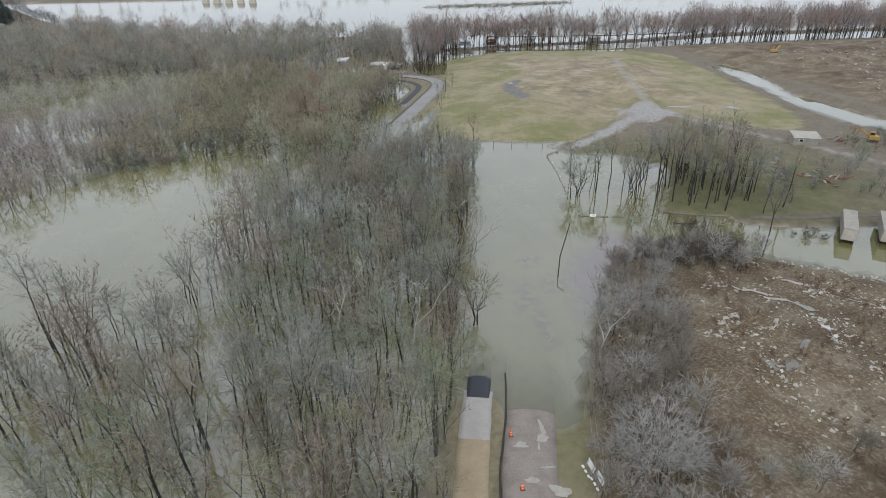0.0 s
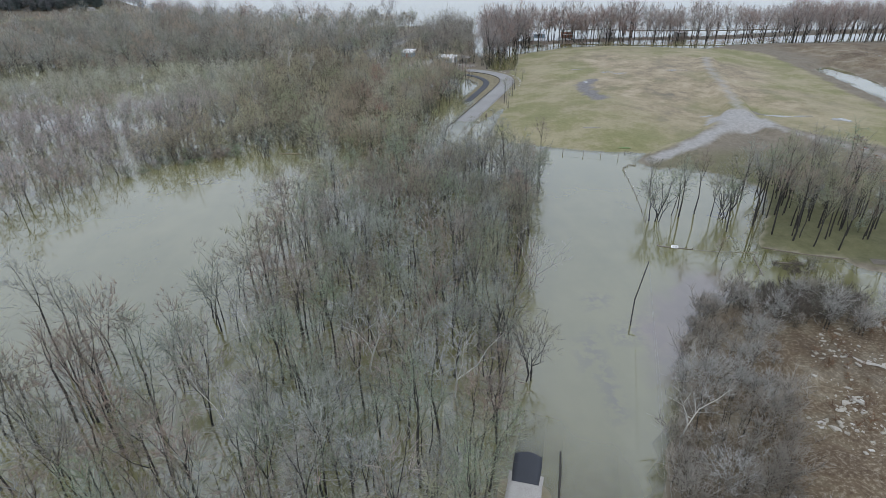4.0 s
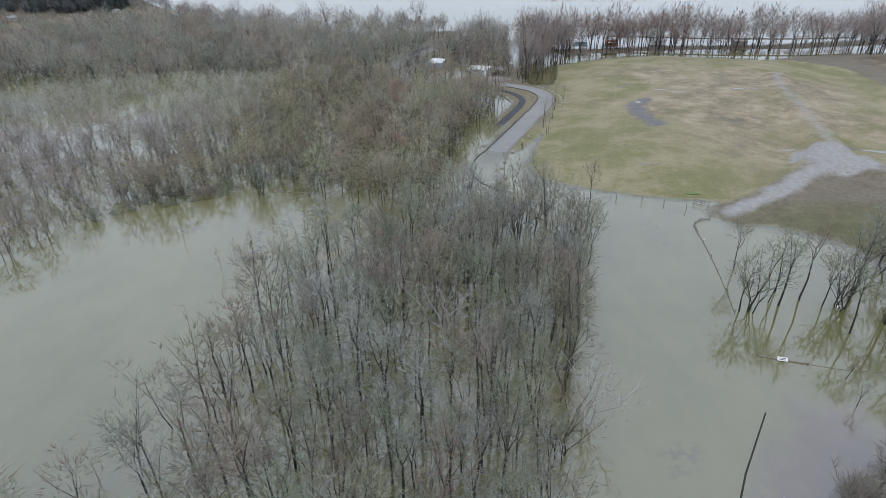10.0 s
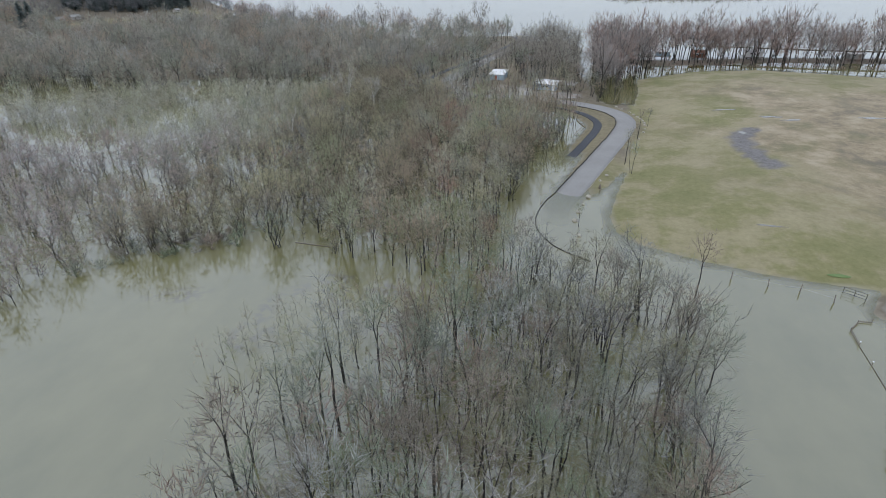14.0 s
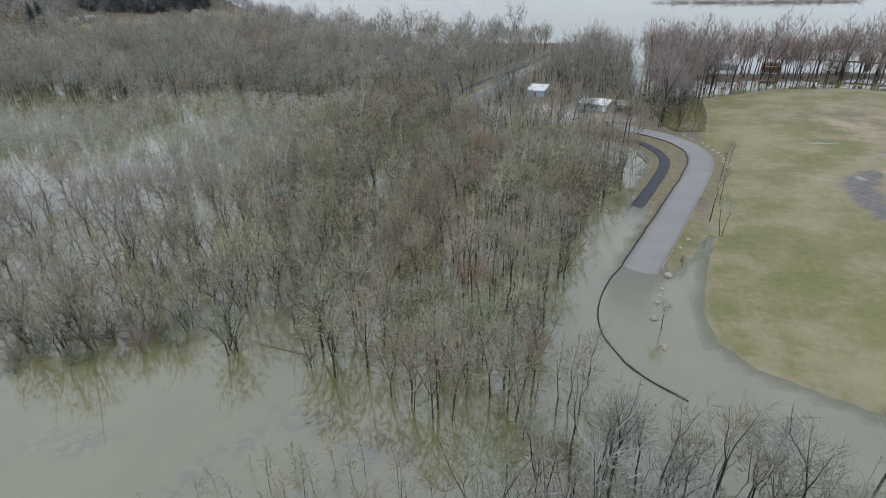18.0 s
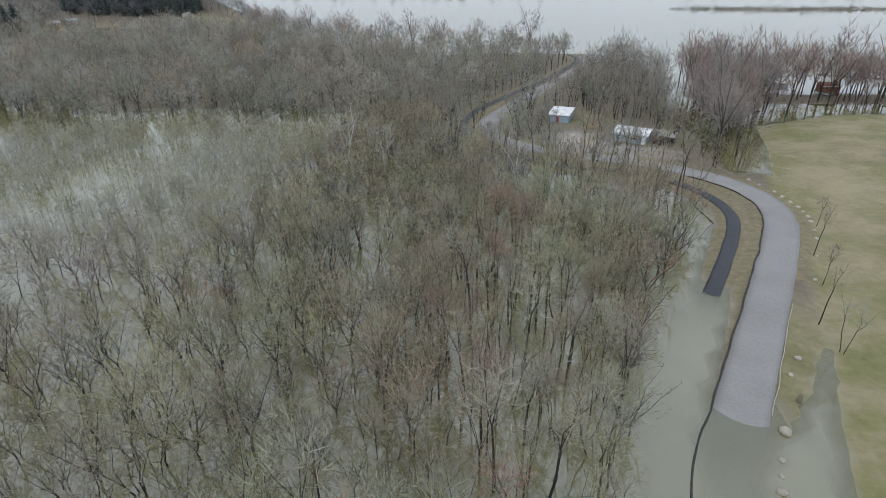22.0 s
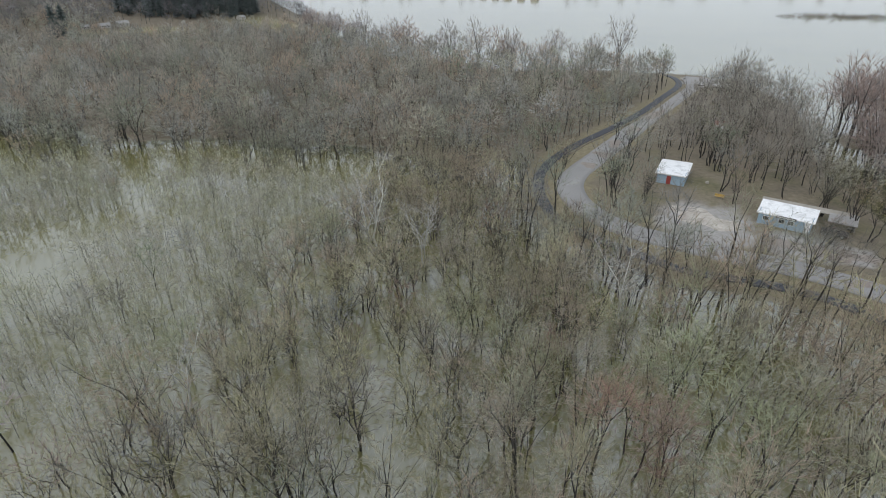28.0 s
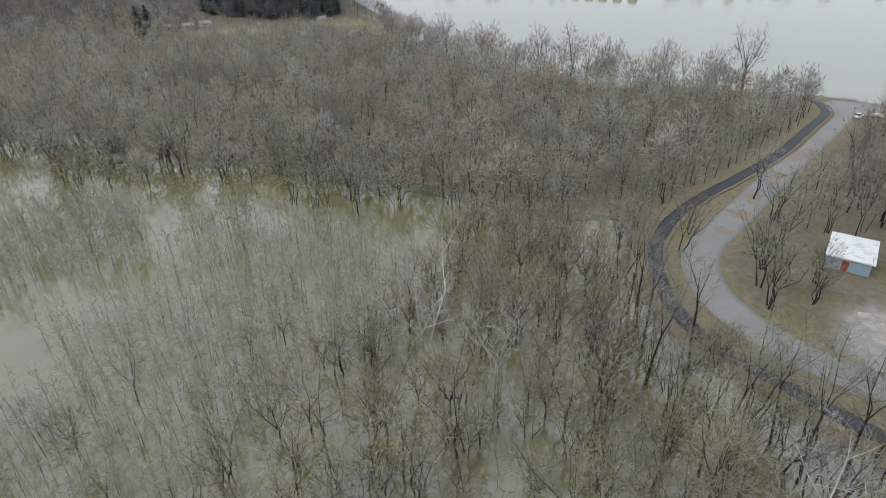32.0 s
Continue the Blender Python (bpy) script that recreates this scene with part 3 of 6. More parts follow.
lane("dirt_path", TRAIL_S, 3.9, M_DIRT, "tyre-marked yellow-brown dirt path", 0.0, 0, max(1, si - 3), "path")
lane("path_paving", TRAIL_S, 3.1, M_TRAIL, "fresh black asphalt path sinking under water", 0.03, si, None, "path")
lane("cycle_path", TRAIL_N, 2.6, M_TRAIL, "new black asphalt cycle path beside the road", 0.03, 0, None, "path")
lane("causeway", CAUSEWAY, 2.0, M_MUDLANE, "muddy gravel lane along a low causeway", 0.02)
lane("boat_ramp_lot", smooth([(-11.5, 423, 1.2), (-9.5, 431, 1.2), (-8, 441, 1.2)]), 13, M_ROAD, "grey asphalt turning area at the river end", 0.03)


# ---- trees ----
def tube(pts, radii, sides):
    """Triangles of a tapered limb along pts."""
    pts, n = np.asarray(pts, float), len(pts)
    V = []
    for i in range(n):
        d = pts[min(i + 1, n - 1)] - pts[max(i - 1, 0)]
        d = d / (np.linalg.norm(d) + 1e-9)
        a = np.cross(d, (0.31, 0.95, 0.05) if abs(d[2]) > 0.7 else (0, 0, 1))
        a /= np.linalg.norm(a)
        b = np.cross(d, a)
        th = np.arange(sides) * 2 * np.pi / sides
        V.append(pts[i] + radii[i] * (np.cos(th)[:, None] * a + np.sin(th)[:, None] * b))
    F = []
    for i in range(n - 1):
        for j in range(sides):
            p, q = i * sides + j, i * sides + (j + 1) % sides
            F += [(p, q, q + sides), (p, q + sides, p + sides)]
    return np.vstack(V), np.array(F)


def join(pieces):
    V, F, o = [], [], 0
    for v, f in pieces:
        V.append(v)
        F.append(f + o)
        o += len(v)
    return np.vstack(V), np.vstack(F)


def slivers(start, way, length, width, rg):
    """Fine twigs, each a slim three-cornered blade."""
    n = len(start)
    side = np.cross(way, rg.normal(size=(n, 3)))
    side /= np.linalg.norm(side, axis=1)[:, None] + 1e-9
    w = side * width[:, None] * 0.5
    tip = start + way * length[:, None]
    V = np.stack([start - w, start + w, tip], 1).reshape(-1, 3)
    return V, np.arange(3 * n).reshape(-1, 3)


def grow(seed, H=15.0, lift=0.45, stems=1, leaders=3, split=0.45, limbs=14, forks=3, twigs=600, reach=0.16, spread=0.12, girth=0.0075, twig_len=1.0, twig_w=0.036, sides=4, rise=1.0, lean=0.04, crooked=0.13, low=0.3, dome=0.3, dome_r=0.26, dome_z=0.62, fine=True):
    """A bare tree: stems that split into leaders, with limbs, forks and fine twigs. Returns its wood and its twigs as two triangle sets."""
    rg = np.random.default_rng(seed)
    wood, boughs, light = [], [], []
    starts, ways = [], []

    def run(a, b, k, bend):
        u = np.linspace(0, 1, k)[:, None]
        P = a + (b - a) * u
        P[1:-1] += rg.normal(size=(k - 2, 3)) * bend * (1, 1, 0.2)
        return P

    for s in range(stems):
        az = rg.uniform(0, 6.28) if stems == 1 else s * 6.28 / stems + rg.uniform(-0.5, 0.5)
        tilt = lean if stems == 1 else rg.uniform(0.10, 0.32)
        top = H * (1 if s == 0 else rg.uniform(0.7, 0.98))
        out = np.array([np.cos(az), np.sin(az), 0])
        base = np.array([0, 0, -1.5]) + (out * 0.3 if stems > 1 else 0)
        knee = out * tilt * top * split + np.array([0, 0, top * split])
        r0 = girth * top * rg.uniform(0.85, 1.15) * (1 if stems == 1 else 0.7)
        P = run(base, knee, 4 if sides > 3 else 3, crooked * H / 15)
        rk = r0 * 0.68
        wood.append(tube(P, np.linspace(r0 * 1.15, rk, len(P)), sides))
        boughs.append((P[1], knee, rk, 0.35))
        for j in range(leaders):
            aj = j * 6.28 / max(1, leaders) + rg.uniform(-0.6, 0.6) + az
            o = np.array([np.cos(aj), np.sin(aj), 0])
            end = knee + out * tilt * top * (1 - split) + o * H * spread * rg.uniform(0.6, 1.3) * (0.35 if leaders == 1 else 1) + np.array([0, 0, top * (1 - split) * (1 if j == 0 else rg.uniform(0.7, 0.98))])
            P = run(knee, end, 4 if sides > 3 else 3, crooked * 1.3 * H / 15)
            rl = rk * (0.95 if leaders == 1 else 0.62)
            R = rl * (1 - np.linspace(0, 1, len(P))) ** 0.8
            wood.append(tube(P, np.maximum(R, 0.012), sides if sides > 3 else 3))
            for q in range(len(P) - 1):
                boughs.append((P[q], P[q + 1], R[q], 1.0))
    wts = np.array([np.linalg.norm(b[1] - b[0]) * b[3] for b in boughs])
    for i in rg.choice(len(boughs), limbs * stems, p=wts / wts.sum()):
        a, b, r, _ = boughs[i]
        q = a + (b - a) * rg.uniform(0, 1)
        f = q[2] / H
        if f < low:
            continue
        az = rg.uniform(0, 6.28)
        el = rg.uniform(0.2, 0.9) * rise
        L = H * reach * rg.uniform(0.55, 1.2) * (1.2 - f * 0.75)
        d0 = np.array([np.cos(az) * np.cos(el), np.sin(az) * np.cos(el), np.sin(el)])
        d1 = d0 + np.array([0, 0, 0.22 * rise]) + rg.normal(size=3) * 0.2
        d1 /= np.linalg.norm(d1)
        m, e = q + d0 * L * 0.5, q + d0 * L * 0.5 + d1 * L * 0.5
        rr = max(0.016, min(r, 0.08) * (0.4 if fine else 0.6))
        (light if fine and rg.random() < 0.5 else wood).append(tube([q, m, e], [rr, rr * 0.6, 0.008], 3) if sides > 3 else tube([q, e], [rr, 0.008], 3))
        starts += [q, m]
        ways += [m - q, e - m]
        for u in rg.uniform(0.2, 0.95, forks):
            c = q + (e - q) * u
            d = d1 * 0.7 + rg.normal(size=3) * 0.6 + np.array([0, 0, 0.12 * rise])
            d *= L * rg.uniform(0.3, 0.65) / np.linalg.norm(d)
            if sides > 3:
                (light if fine else wood).append(slivers(c[None], (d / np.linalg.norm(d))[None], np.array([np.linalg.norm(d)]), np.array([max(0.035, rr * 0.9)]), rg))
            starts.append(c)
            ways.append(d)
    for a, b, r, k in boughs:
        if k > 0.5:
            starts.append(a)
            ways.append(b - a)
    starts, ways = np.array(starts), np.array(ways)
    wl_ = np.linalg.norm(ways, axis=1) + 1e-6
    # twigs rise in fans of three from the limbs
    nf = (twigs + 2) // 3
    pick = rg.choice(len(starts), nf, p=wl_ / wl_.sum())
    S = starts[pick] + ways[pick] * rg.uniform(0.05, 1.0, nf)[:, None]
    D = ways[pick] / wl_[pick][:, None] * 0.7 + rg.normal(size=(nf, 3)) * 0.38 + np.array([0, 0, 0.42 * rise])
    # part of the twigs fills a rounded crown, denser towards its outside
    nd = int(nf * dome)
    if nd:
        o = rg.normal(size=(nd, 3))
        o /= np.linalg.norm(o, axis=1)[:, None]
        o[:, 2] = np.abs(o[:, 2]) * 1.1 - 0.35
        q = o * (rg.uniform(0.2, 1, nd) ** 0.5)[:, None] * (H * dome_r, H * dome_r, H * (0.98 - dome_z))
        mean = starts.mean(0)
        S[:nd] = q + (mean[0], mean[1], H * dome_z)
        D[:nd] = o + rg.normal(size=(nd, 3)) * 0.3 + (0, 0, lift)
    D /= np.linalg.norm(D, axis=1)[:, None]
    S, D = np.repeat(S, 3, 0)[:twigs], np.repeat(D, 3, 0)[:twigs] + rg.normal(size=(twigs, 3)) * 0.27
    D /= np.linalg.norm(D, axis=1)[:, None]
    tw = slivers(S, D, twig_len * rg.uniform(0.5, 1.5, twigs), np.full(twigs, twig_w) * rg.uniform(0.7, 1.3, twigs), rg)
    return join(wood), join(light + [tw])


def scatter(poly, gap, seed, keep=None, fill=1.0):
    """Jittered places inside a polygon, about gap metres apart."""
    rg = np.random.default_rng(seed)
    q = np.array(poly, float)
    lo, hi = q.min(0), q.max(0)
    gx, gy = np.arange(lo[0], hi[0], gap), np.arange(lo[1], hi[1], gap * 0.87)
    P = np.stack(np.meshgrid(gx, gy), -1)
    P[1::2, :, 0] += gap / 2
    P = P.reshape(-1, 2) + rg.uniform(-0.48, 0.48, (P.size // 2, 2)) * gap
    ok = (signed(P, poly) > 0) & (rg.uniform(size=len(P)) < fill)
    if keep is not None:
        ok &= keep(P)
    return P[ok]


def off_lanes(P):
    ok = np.ones(len(P), bool)
    for line, w in LANES:
        ok &= dist_line(P, line)[0] > w / 2 + 1.6
    return ok


def woods(name, label, P, kinds, mats, seed, size=(0.8, 1.2), cat="woodland", squash=0.12):
    """Many trees of the given kinds joined into one object."""
    rg = np.random.default_rng(seed)
    z = height(P)
    pick = rg.integers(0, len(kinds), len(P))
    VV, FF, MM, TT, o = [], [], [], [], 0
    for k, (wd, tw) in enumerate(kinds):
        idx = np.where(pick == k)[0]
        if not len(idx):
            continue
        V0, F0 = join([wd, tw])
        mi = np.r_[np.zeros(len(wd[1]), int), np.ones(len(tw[1]), int)]
        a, s = rg.uniform(0, 6.28, len(idx)), rg.uniform(*size, len(idx))
        sz = s * rg.uniform(1 - squash, 1 + squash, len(idx))
        c, sn = np.cos(a), np.sin(a)
        X = (V0[None, :, 0] * c[:, None] - V0[None, :, 1] * sn[:, None]) * s[:, None] + P[idx, 0][:, None]
        Y = (V0[None, :, 0] * sn[:, None] + V0[None, :, 1] * c[:, None]) * s[:, None] + P[idx, 1][:, None]
        Z = V0[None, :, 2] * sz[:, None] + z[idx][:, None]
        VV.append(np.stack([X, Y, Z], -1).reshape(-1, 3))
        FF.append((F0[None] + (np.arange(len(idx)) * len(V0))[:, None, None] + o).reshape(-1, 3))
        o += len(idx) * len(V0)
        MM.append(np.tile(mi, len(idx)))
        TT.append(np.repeat(np.clip(0.45 + 0.38 * wobble(P[idx], 48, 88) + 0.20 * wobble(P[idx], 17, 89) + rg.uniform(-0.18, 0.18, len(idx)), 0, 0.99), len(V0)))
    me = raw_mesh(name, np.vstack(VV), np.vstack(FF), mats, np.concatenate(MM), (("tint", np.concatenate(TT)),))
    return tagged(new(name, me), label, cat, kind="stuff")


TREE_MESH = {}


def tree_data(key, wood, twigs, mw, mt):
    if key not in TREE_MESH:
        TREE_MESH[key] = (raw_mesh("trunk", *wood, [mw], None, (), True), raw_mesh("crown", *twigs, [mt]))
    return TREE_MESH[key]


def plant(name, x, y, key, wood, twigs, mw, mt, turn, s, label, group, cat="tree", z=None, lean=(0, 0)):
    """One tree: a trunk with limbs and a crown of twigs."""
    g = spot(x, y) if z is None else z
    e = empty(name, pose(x, y, g, lean[0], lean[1], turn) @ Matrix.Diagonal((s, s, s, 1)), label=label, category=cat, group=group)
    for nm, me in zip(("trunk", "crown"), tree_data(key, wood, twigs, mw, mt)):
        o = new(nm, me)
        o.parent = e
    return e


NEAR = [grow(100 + i, H=h, leaders=ld, split=sp, limbs=lm, twigs=tw, spread=sd, stems=st, reach=0.19, twig_len=1.25, twig_w=0.038, dome=0.5, dome_r=0.19, dome_z=0.72, girth=0.0106, low=0.5) for i, (h, ld, sp, lm, tw, sd, st) in enumerate((
    (16, 3, 0.55, 20, 560, 0.11, 1), (17, 2, 0.6, 18, 520, 0.09, 1), (14.5, 3, 0.45, 20, 580, 0.15, 1), (13.5, 3, 0.5, 17, 500, 0.14, 1), (15.5, 2, 0.5, 12, 580, 0.11, 2),
    (12, 2, 0.35, 15, 420, 0.15, 1), (13.5, 2, 0.3, 9, 600, 0.15, 3), (17.5, 3, 0.55, 19, 500, 0.11, 1)))]
VASE = [grow(150 + i, H=h, stems=st, leaders=ld, split=sp, limbs=lm, forks=3, twigs=520, reach=0.25, spread=sd, girth=0.0145, twig_len=1.3, twig_w=0.052, crooked=0.28, low=0.15, dome=0.45, dome_r=0.34, fine=False) for i, (h, st, ld, sp, lm, sd) in enumerate((
    (12.5, 3, 2, 0.3, 9, 0.18), (11, 2, 3, 0.28, 12, 0.22), (13.5, 1, 4, 0.25, 26, 0.26), (12, 4, 2, 0.3, 7, 0.16), (10, 1, 4, 0.3, 22, 0.28)))]
MID = [grow(200 + i, H=h, leaders=ld, split=0.35, limbs=13, forks=2, twigs=290, spread=0.2, sides=3, twig_w=0.085, twig_len=1.6, girth=0.0105, stems=st, reach=0.24, low=0.25, dome=0.55, dome_r=0.27) for i, (h, ld, st) in enumerate(((15, 3, 1), (16.5, 2, 1), (13.5, 4, 1), (14, 2, 2), (11.5, 3, 1), (15.5, 3, 1)))]
FAR = [grow(300 + i, H=h, leaders=3, split=0.25, limbs=5, forks=1, twigs=264, reach=0.27, spread=0.24, low=0.06, sides=3, twig_w=0.18, twig_len=1.5, girth=0.012, lift=0.2, dome=0.9, dome_r=0.34, dome_z=0.5) for i, h in enumerate((12.5, 15, 11, 13.5, 9.5))]
TALL = [grow(350 + i, H=h, leaders=4, split=0.32, limbs=16, forks=2, twigs=500, reach=0.22, spread=0.22, low=0.2, sides=3, twig_w=0.088, twig_len=2.0, girth=0.0150, crooked=0.3, dome=0.55, dome_r=0.30, dome_z=0.6, stems=st) for i, (h, st) in enumerate(((19, 1), (17, 2), (20, 1), (16, 1)))]
SHRUB = [grow(450 + i, H=h, stems=3, leaders=1, split=0.4, limbs=2, forks=1, twigs=56, reach=0.4, low=0.02, sides=3, twig_w=0.09, twig_len=1.2, girth=0.012, dome=0.7, dome_r=0.55, dome_z=0.45) for i, h in enumerate((3.5, 4.5, 2.8))]
SAPLING = [grow(400 + i, H=h, leaders=1, split=0.4, limbs=6, forks=1, twigs=95, reach=0.2, low=0.2, sides=3, twig_w=0.04, twig_len=0.9, girth=0.0055, lean=0.06, spread=0.1, dome=0.5, dome_r=0.17) for i, h in enumerate((7.5, 6, 8.5, 5.5, 7))]
BUSH = [grow(500 + i, H=h, stems=5, leaders=2, split=0.3, limbs=5, forks=2, twigs=420, reach=0.34, low=0.02, sides=3, twig_w=0.045, twig_len=1.0, girth=0.010, spread=0.22) for i, h in enumerate((4.5, 5.5, 3.6))]
SYCAMORE = [grow(600 + i, H=h, stems=st, leaders=3, split=0.35, limbs=18, forks=4, twigs=520, reach=0.3, spread=0.24, girth=0.0165, twig_len=1.1, twig_w=0.05, crooked=0.32, dome=0.25, dome_r=0.32, fine=False) for i, (h, st) in enumerate(((17, 2), (14, 1), (15, 2)))]
OPEN = [grow(700 + i, H=h, stems=st, leaders=3, split=0.3, limbs=12, forks=3, twigs=900, reach=0.26, spread=0.2, girth=0.0175, crooked=0.35, low=0.12, dome=0.5, dome_r=0.36, twig_w=0.05, fine=False) for i, (h, st) in enumerate(((13, 4), (14, 2), (11.5, 5), (13, 3)))]

PALETREE = [grow(800, H=12.5, stems=3, leaders=3, split=0.25, limbs=14, forks=3, twigs=1600, reach=0.22, spread=0.22, girth=0.009, twig_len=1.2, twig_w=0.05, low=0.2, dome=0.6, dome_r=0.36, dome_z=0.6), grow(801, H=8, stems=4, leaders=3, split=0.25, limbs=9, forks=3, twigs=1000, reach=0.22, spread=0.24, girth=0.009, twig_len=0.9, twig_w=0.045, low=0.2, dome=0.6, dome_r=0.4, dome_z=0.55)]
SOUTH_WOOD = [(-36, 8), (2, 8), (2, 24), (6.5, 38), (8.5, 48), (11, 58), (13.5, 70), (17, 88), (20, 105), (22.5, 118), (23, 128), (17, 137), (8, 140), (-2, 139), (-12, 131), (-17, 122), (-20, 115), (-27, 114), (-32, 106), (-34, 97),
              (-35, 82), (-38, 69), (-43, 61), (-50, 58), (-60, 56), (-66, 50)]
MID_WOOD = [(-16, 139), (-6, 139), (2, 143), (-4, 149), (-8.5, 158), (-9, 168), (-6.5, 178), (-3.5, 190), (1.5, 208), (5.5, 222), (9, 236), (8, 247), (1, 255), (-12, 258), (-22, 260), (-32, 265), (-44, 273), (-53, 285),
            (-61, 300), (-84, 300), (-84, 240), (-78, 200), (-82, 170), (-84, 136), (-74, 139), (-67, 144), (-54, 148), (-40, 146), (-27, 141)]
WEST_WOOD = [(-97, 106), (-87, 116), (-85, 132), (-80, 148), (-82, 170), (-79, 200), (-120, 200), (-200, 215), (-260, 200), (-230, 130), (-150, 85)]
SAPLINGS = [(-78, 200), (-84, 240), (-82, 277), (-110, 281), (-148, 274), (-185, 264), (-230, 245), (-205, 218), (-120, 202)]
NORTH_WOOD = [(-54, 318), (-60, 316), (-86, 300), (-120, 296), (-155, 298), (-170, 286), (-230, 292), (-300, 260), (-460, 330), (-560, 440), (-480, 500), (-392, 486), (-300, 505), (-262, 512), (-205, 486), (-135, 450), (-92, 441), (-30, 446),
              (-26, 430), (-30, 398), (-42, 352), (-50, 330)]
SHORE_WOOD = [(-255, 520), (-205, 484), (-135, 448), (-92, 438), (-40, 444), (-40, 452), (-92, 448), (-135, 458), (-205, 496), (-280, 562)]
HILL_WOOD = [on_hill(-160, 600), on_hill(20, 628), on_hill(150, 630), on_hill(190, 626), (-292, 590), (-300, 612), (-330, 640), on_hill(150, 780), on_hill(-200, 780)]
HOUSE_WOOD = [(-28, 318), (-12, 318), (2, 304), (14, 300), (19, 304), (15, 330), (17, 360), (18, 398), (8, 436), (0, 420), (-8, 396), (-16, 366), (-26, 340)]
RIVER_WOOD = [(21, 280), (28, 279), (36, 312), (42, 322), (66, 345), (110, 352), (170, 345), (200, 338), (420, 338), (420, 405), (260, 400), (170, 376), (110, 374), (60, 374), (22, 380)]

south = scatter(SOUTH_WOOD, 3.1, 1, lambda P: np.sin(P[:, 0] * 91.7 + P[:, 1] * 57.3) * 0.5 + 0.5 > np.clip((-14 - P[:, 0]) / 45, 0.05, 0.42) + 0.5 * ((P[:, 1] > 114) & (P[:, 0] > 7)))
mid = scatter(MID_WOOD, 3.7, 2, lambda P: off_lanes(P) & (P[:, 0] > -38 + 5 * wobble(P, 30, 15)))
mid_open = scatter(MID_WOOD, 4.5, 22, lambda P: off_lanes(P) & (P[:, 0] < -36 + 5 * wobble(P, 30, 15)))

# trees nearest to the flight stand as things of their own
rg = np.random.default_rng(77)


def along(P):
    return dist_line(P, np.array([(8, 20), (14, 80), (10, 130), (-20, 190), (-50, 250)], float))[0]


def split_near(P, n):
    order = np.argsort(along(P))
    return P[order[:n]], P[order[n:]]


SPECIAL = [(-59.6, 176.3, "open", 0, 1.0), (-71.4, 171.5, "open", 1, 0.95), (-48, 172.8, "open", 2, 0.7), (-53.2, 200.6, "open", 3, 0.95), (-53.1, 212.6, "open", 1, 1.0), (-51.8, 146.8, "open", 2, 0.95), (-46, 154.8, "open", 3, 0.8),
           (-81.3, 160.6, "open", 1, 0.8), (-73.5, 161.6, "open", 3, 0.8), (-10, 156, "open", 0, 0.8), (-44.7, 217.4, "open", 1, 0.7), (-52.3, 242, "open", 3, 0.6), (-69, 200.7, "open", 0, 0.95), (-50.1, 260.2, "open", 0, 1.0),
           (-56, 151.9, "open", 1, 0.9), (2, 130.5, "open", 3, 0.95), (12.6, 127.5, "open", 1, 0.95), (17.4, 117, "open", 0, 1.05), (14, 96, "open", 0, 1.05), (12.4, 80, "open", 1, 1.0), (8.5, 60, "open", 2, 1.1), (-52.8, 266.8, "open", 3, 0.9),
           (-33.5, 294, "open", 1, 0.95), (-30.5, 311, "open", 3, 0.95), (-35, 333, "open", 1, 1.0), (-25.5, 299, "open", 3, 0.7), (-9.5, 304, "open", 1, 0.9), (8.3, 297, "open", 2, 1.0), (14.5, 287, "open", 1, 0.8), (-4, 276.5, "open", 3, 0.6),
           (-26.3, 251.5, "open", 1, 0.9), (-35.4, 254, "open", 3, 0.85), (-30.5, 256.3, "open", 1, 0.9),
           (-72, 254.5, "syc", 0, 1.25), (-61.8, 253.6, "syc", 2, 1.0), (-80.6, 239.4, "syc", 1, 0.6), (-28, 247.3, "syc", 1, 1.15), (-75.6, 211.3, "syc", 1, 0.85), (-3.2, 91.3, "syc", 2, 0.9), (-0.2, 48.8, "syc", 2, 0.95), (-10.4, 53.3, "syc", 1, 1.0),
           (-26.9, 56.6, "syc", 1, 0.9), (-26.6, 41.8, "syc", 1, 0.95), (14.5, 75, "syc", 0, 0.8), (26.9, 39.6, "syc", 1, 0.75), (23.2, 17.6, "pale", 0, 1.05), (29.5, 9, "pale", 1, 0.8), (40, 14, "pale", 1, 0.7), (28.5, 33, "pale", 1, 0.95), (32.5, 47, "pale", 0, 0.7)]
SPECIAL += [(4.8, 125.6, "open", 1, 1.0), (8.4, 124.5, "open", 0, 0.95), (15.2, 134.6, "open", 2, 0.95), (21, 127.8, "open", 3, 0.9), (23.5, 130.5, "open", 1, 0.75), (-5.5, 128.8, "open", 0, 0.85), (0.3, 138.1, "open", 2, 0.8), (-10.4, 126.8, "open", 3, 0.8),
            (10.5, 70, "open", 3, 1.0), (11, 52, "open", 0, 0.85), (16, 105, "open", 2, 1.0), (6, 44, "open", 1, 0.9), (-32, 288, "open", 0, 1.0), (-33, 300, "open", 2, 0.95), (-31.6, 321, "open", 0, 1.05), (-13.7, 328, "open", 1, 1.1), (-26, 292, "open", 2, 0.75), (-46, 300, "open", 1, 0.8), (-46, 309, "open", 3, 0.8),
            (-57, 300, "open", 0, 0.95), (-56, 309, "open", 2, 0.95), (-53, 322, "open", 1, 1.0), (12, 291, "open", 0, 0.9), (-8, 297.5, "open", 3, 0.8), (-10, 318, "open", 0, 1.0), (7, 283.5, "open", 2, 0.5), (20, 273, "open", 0, 0.7), (18, 281, "open", 3, 0.85)]
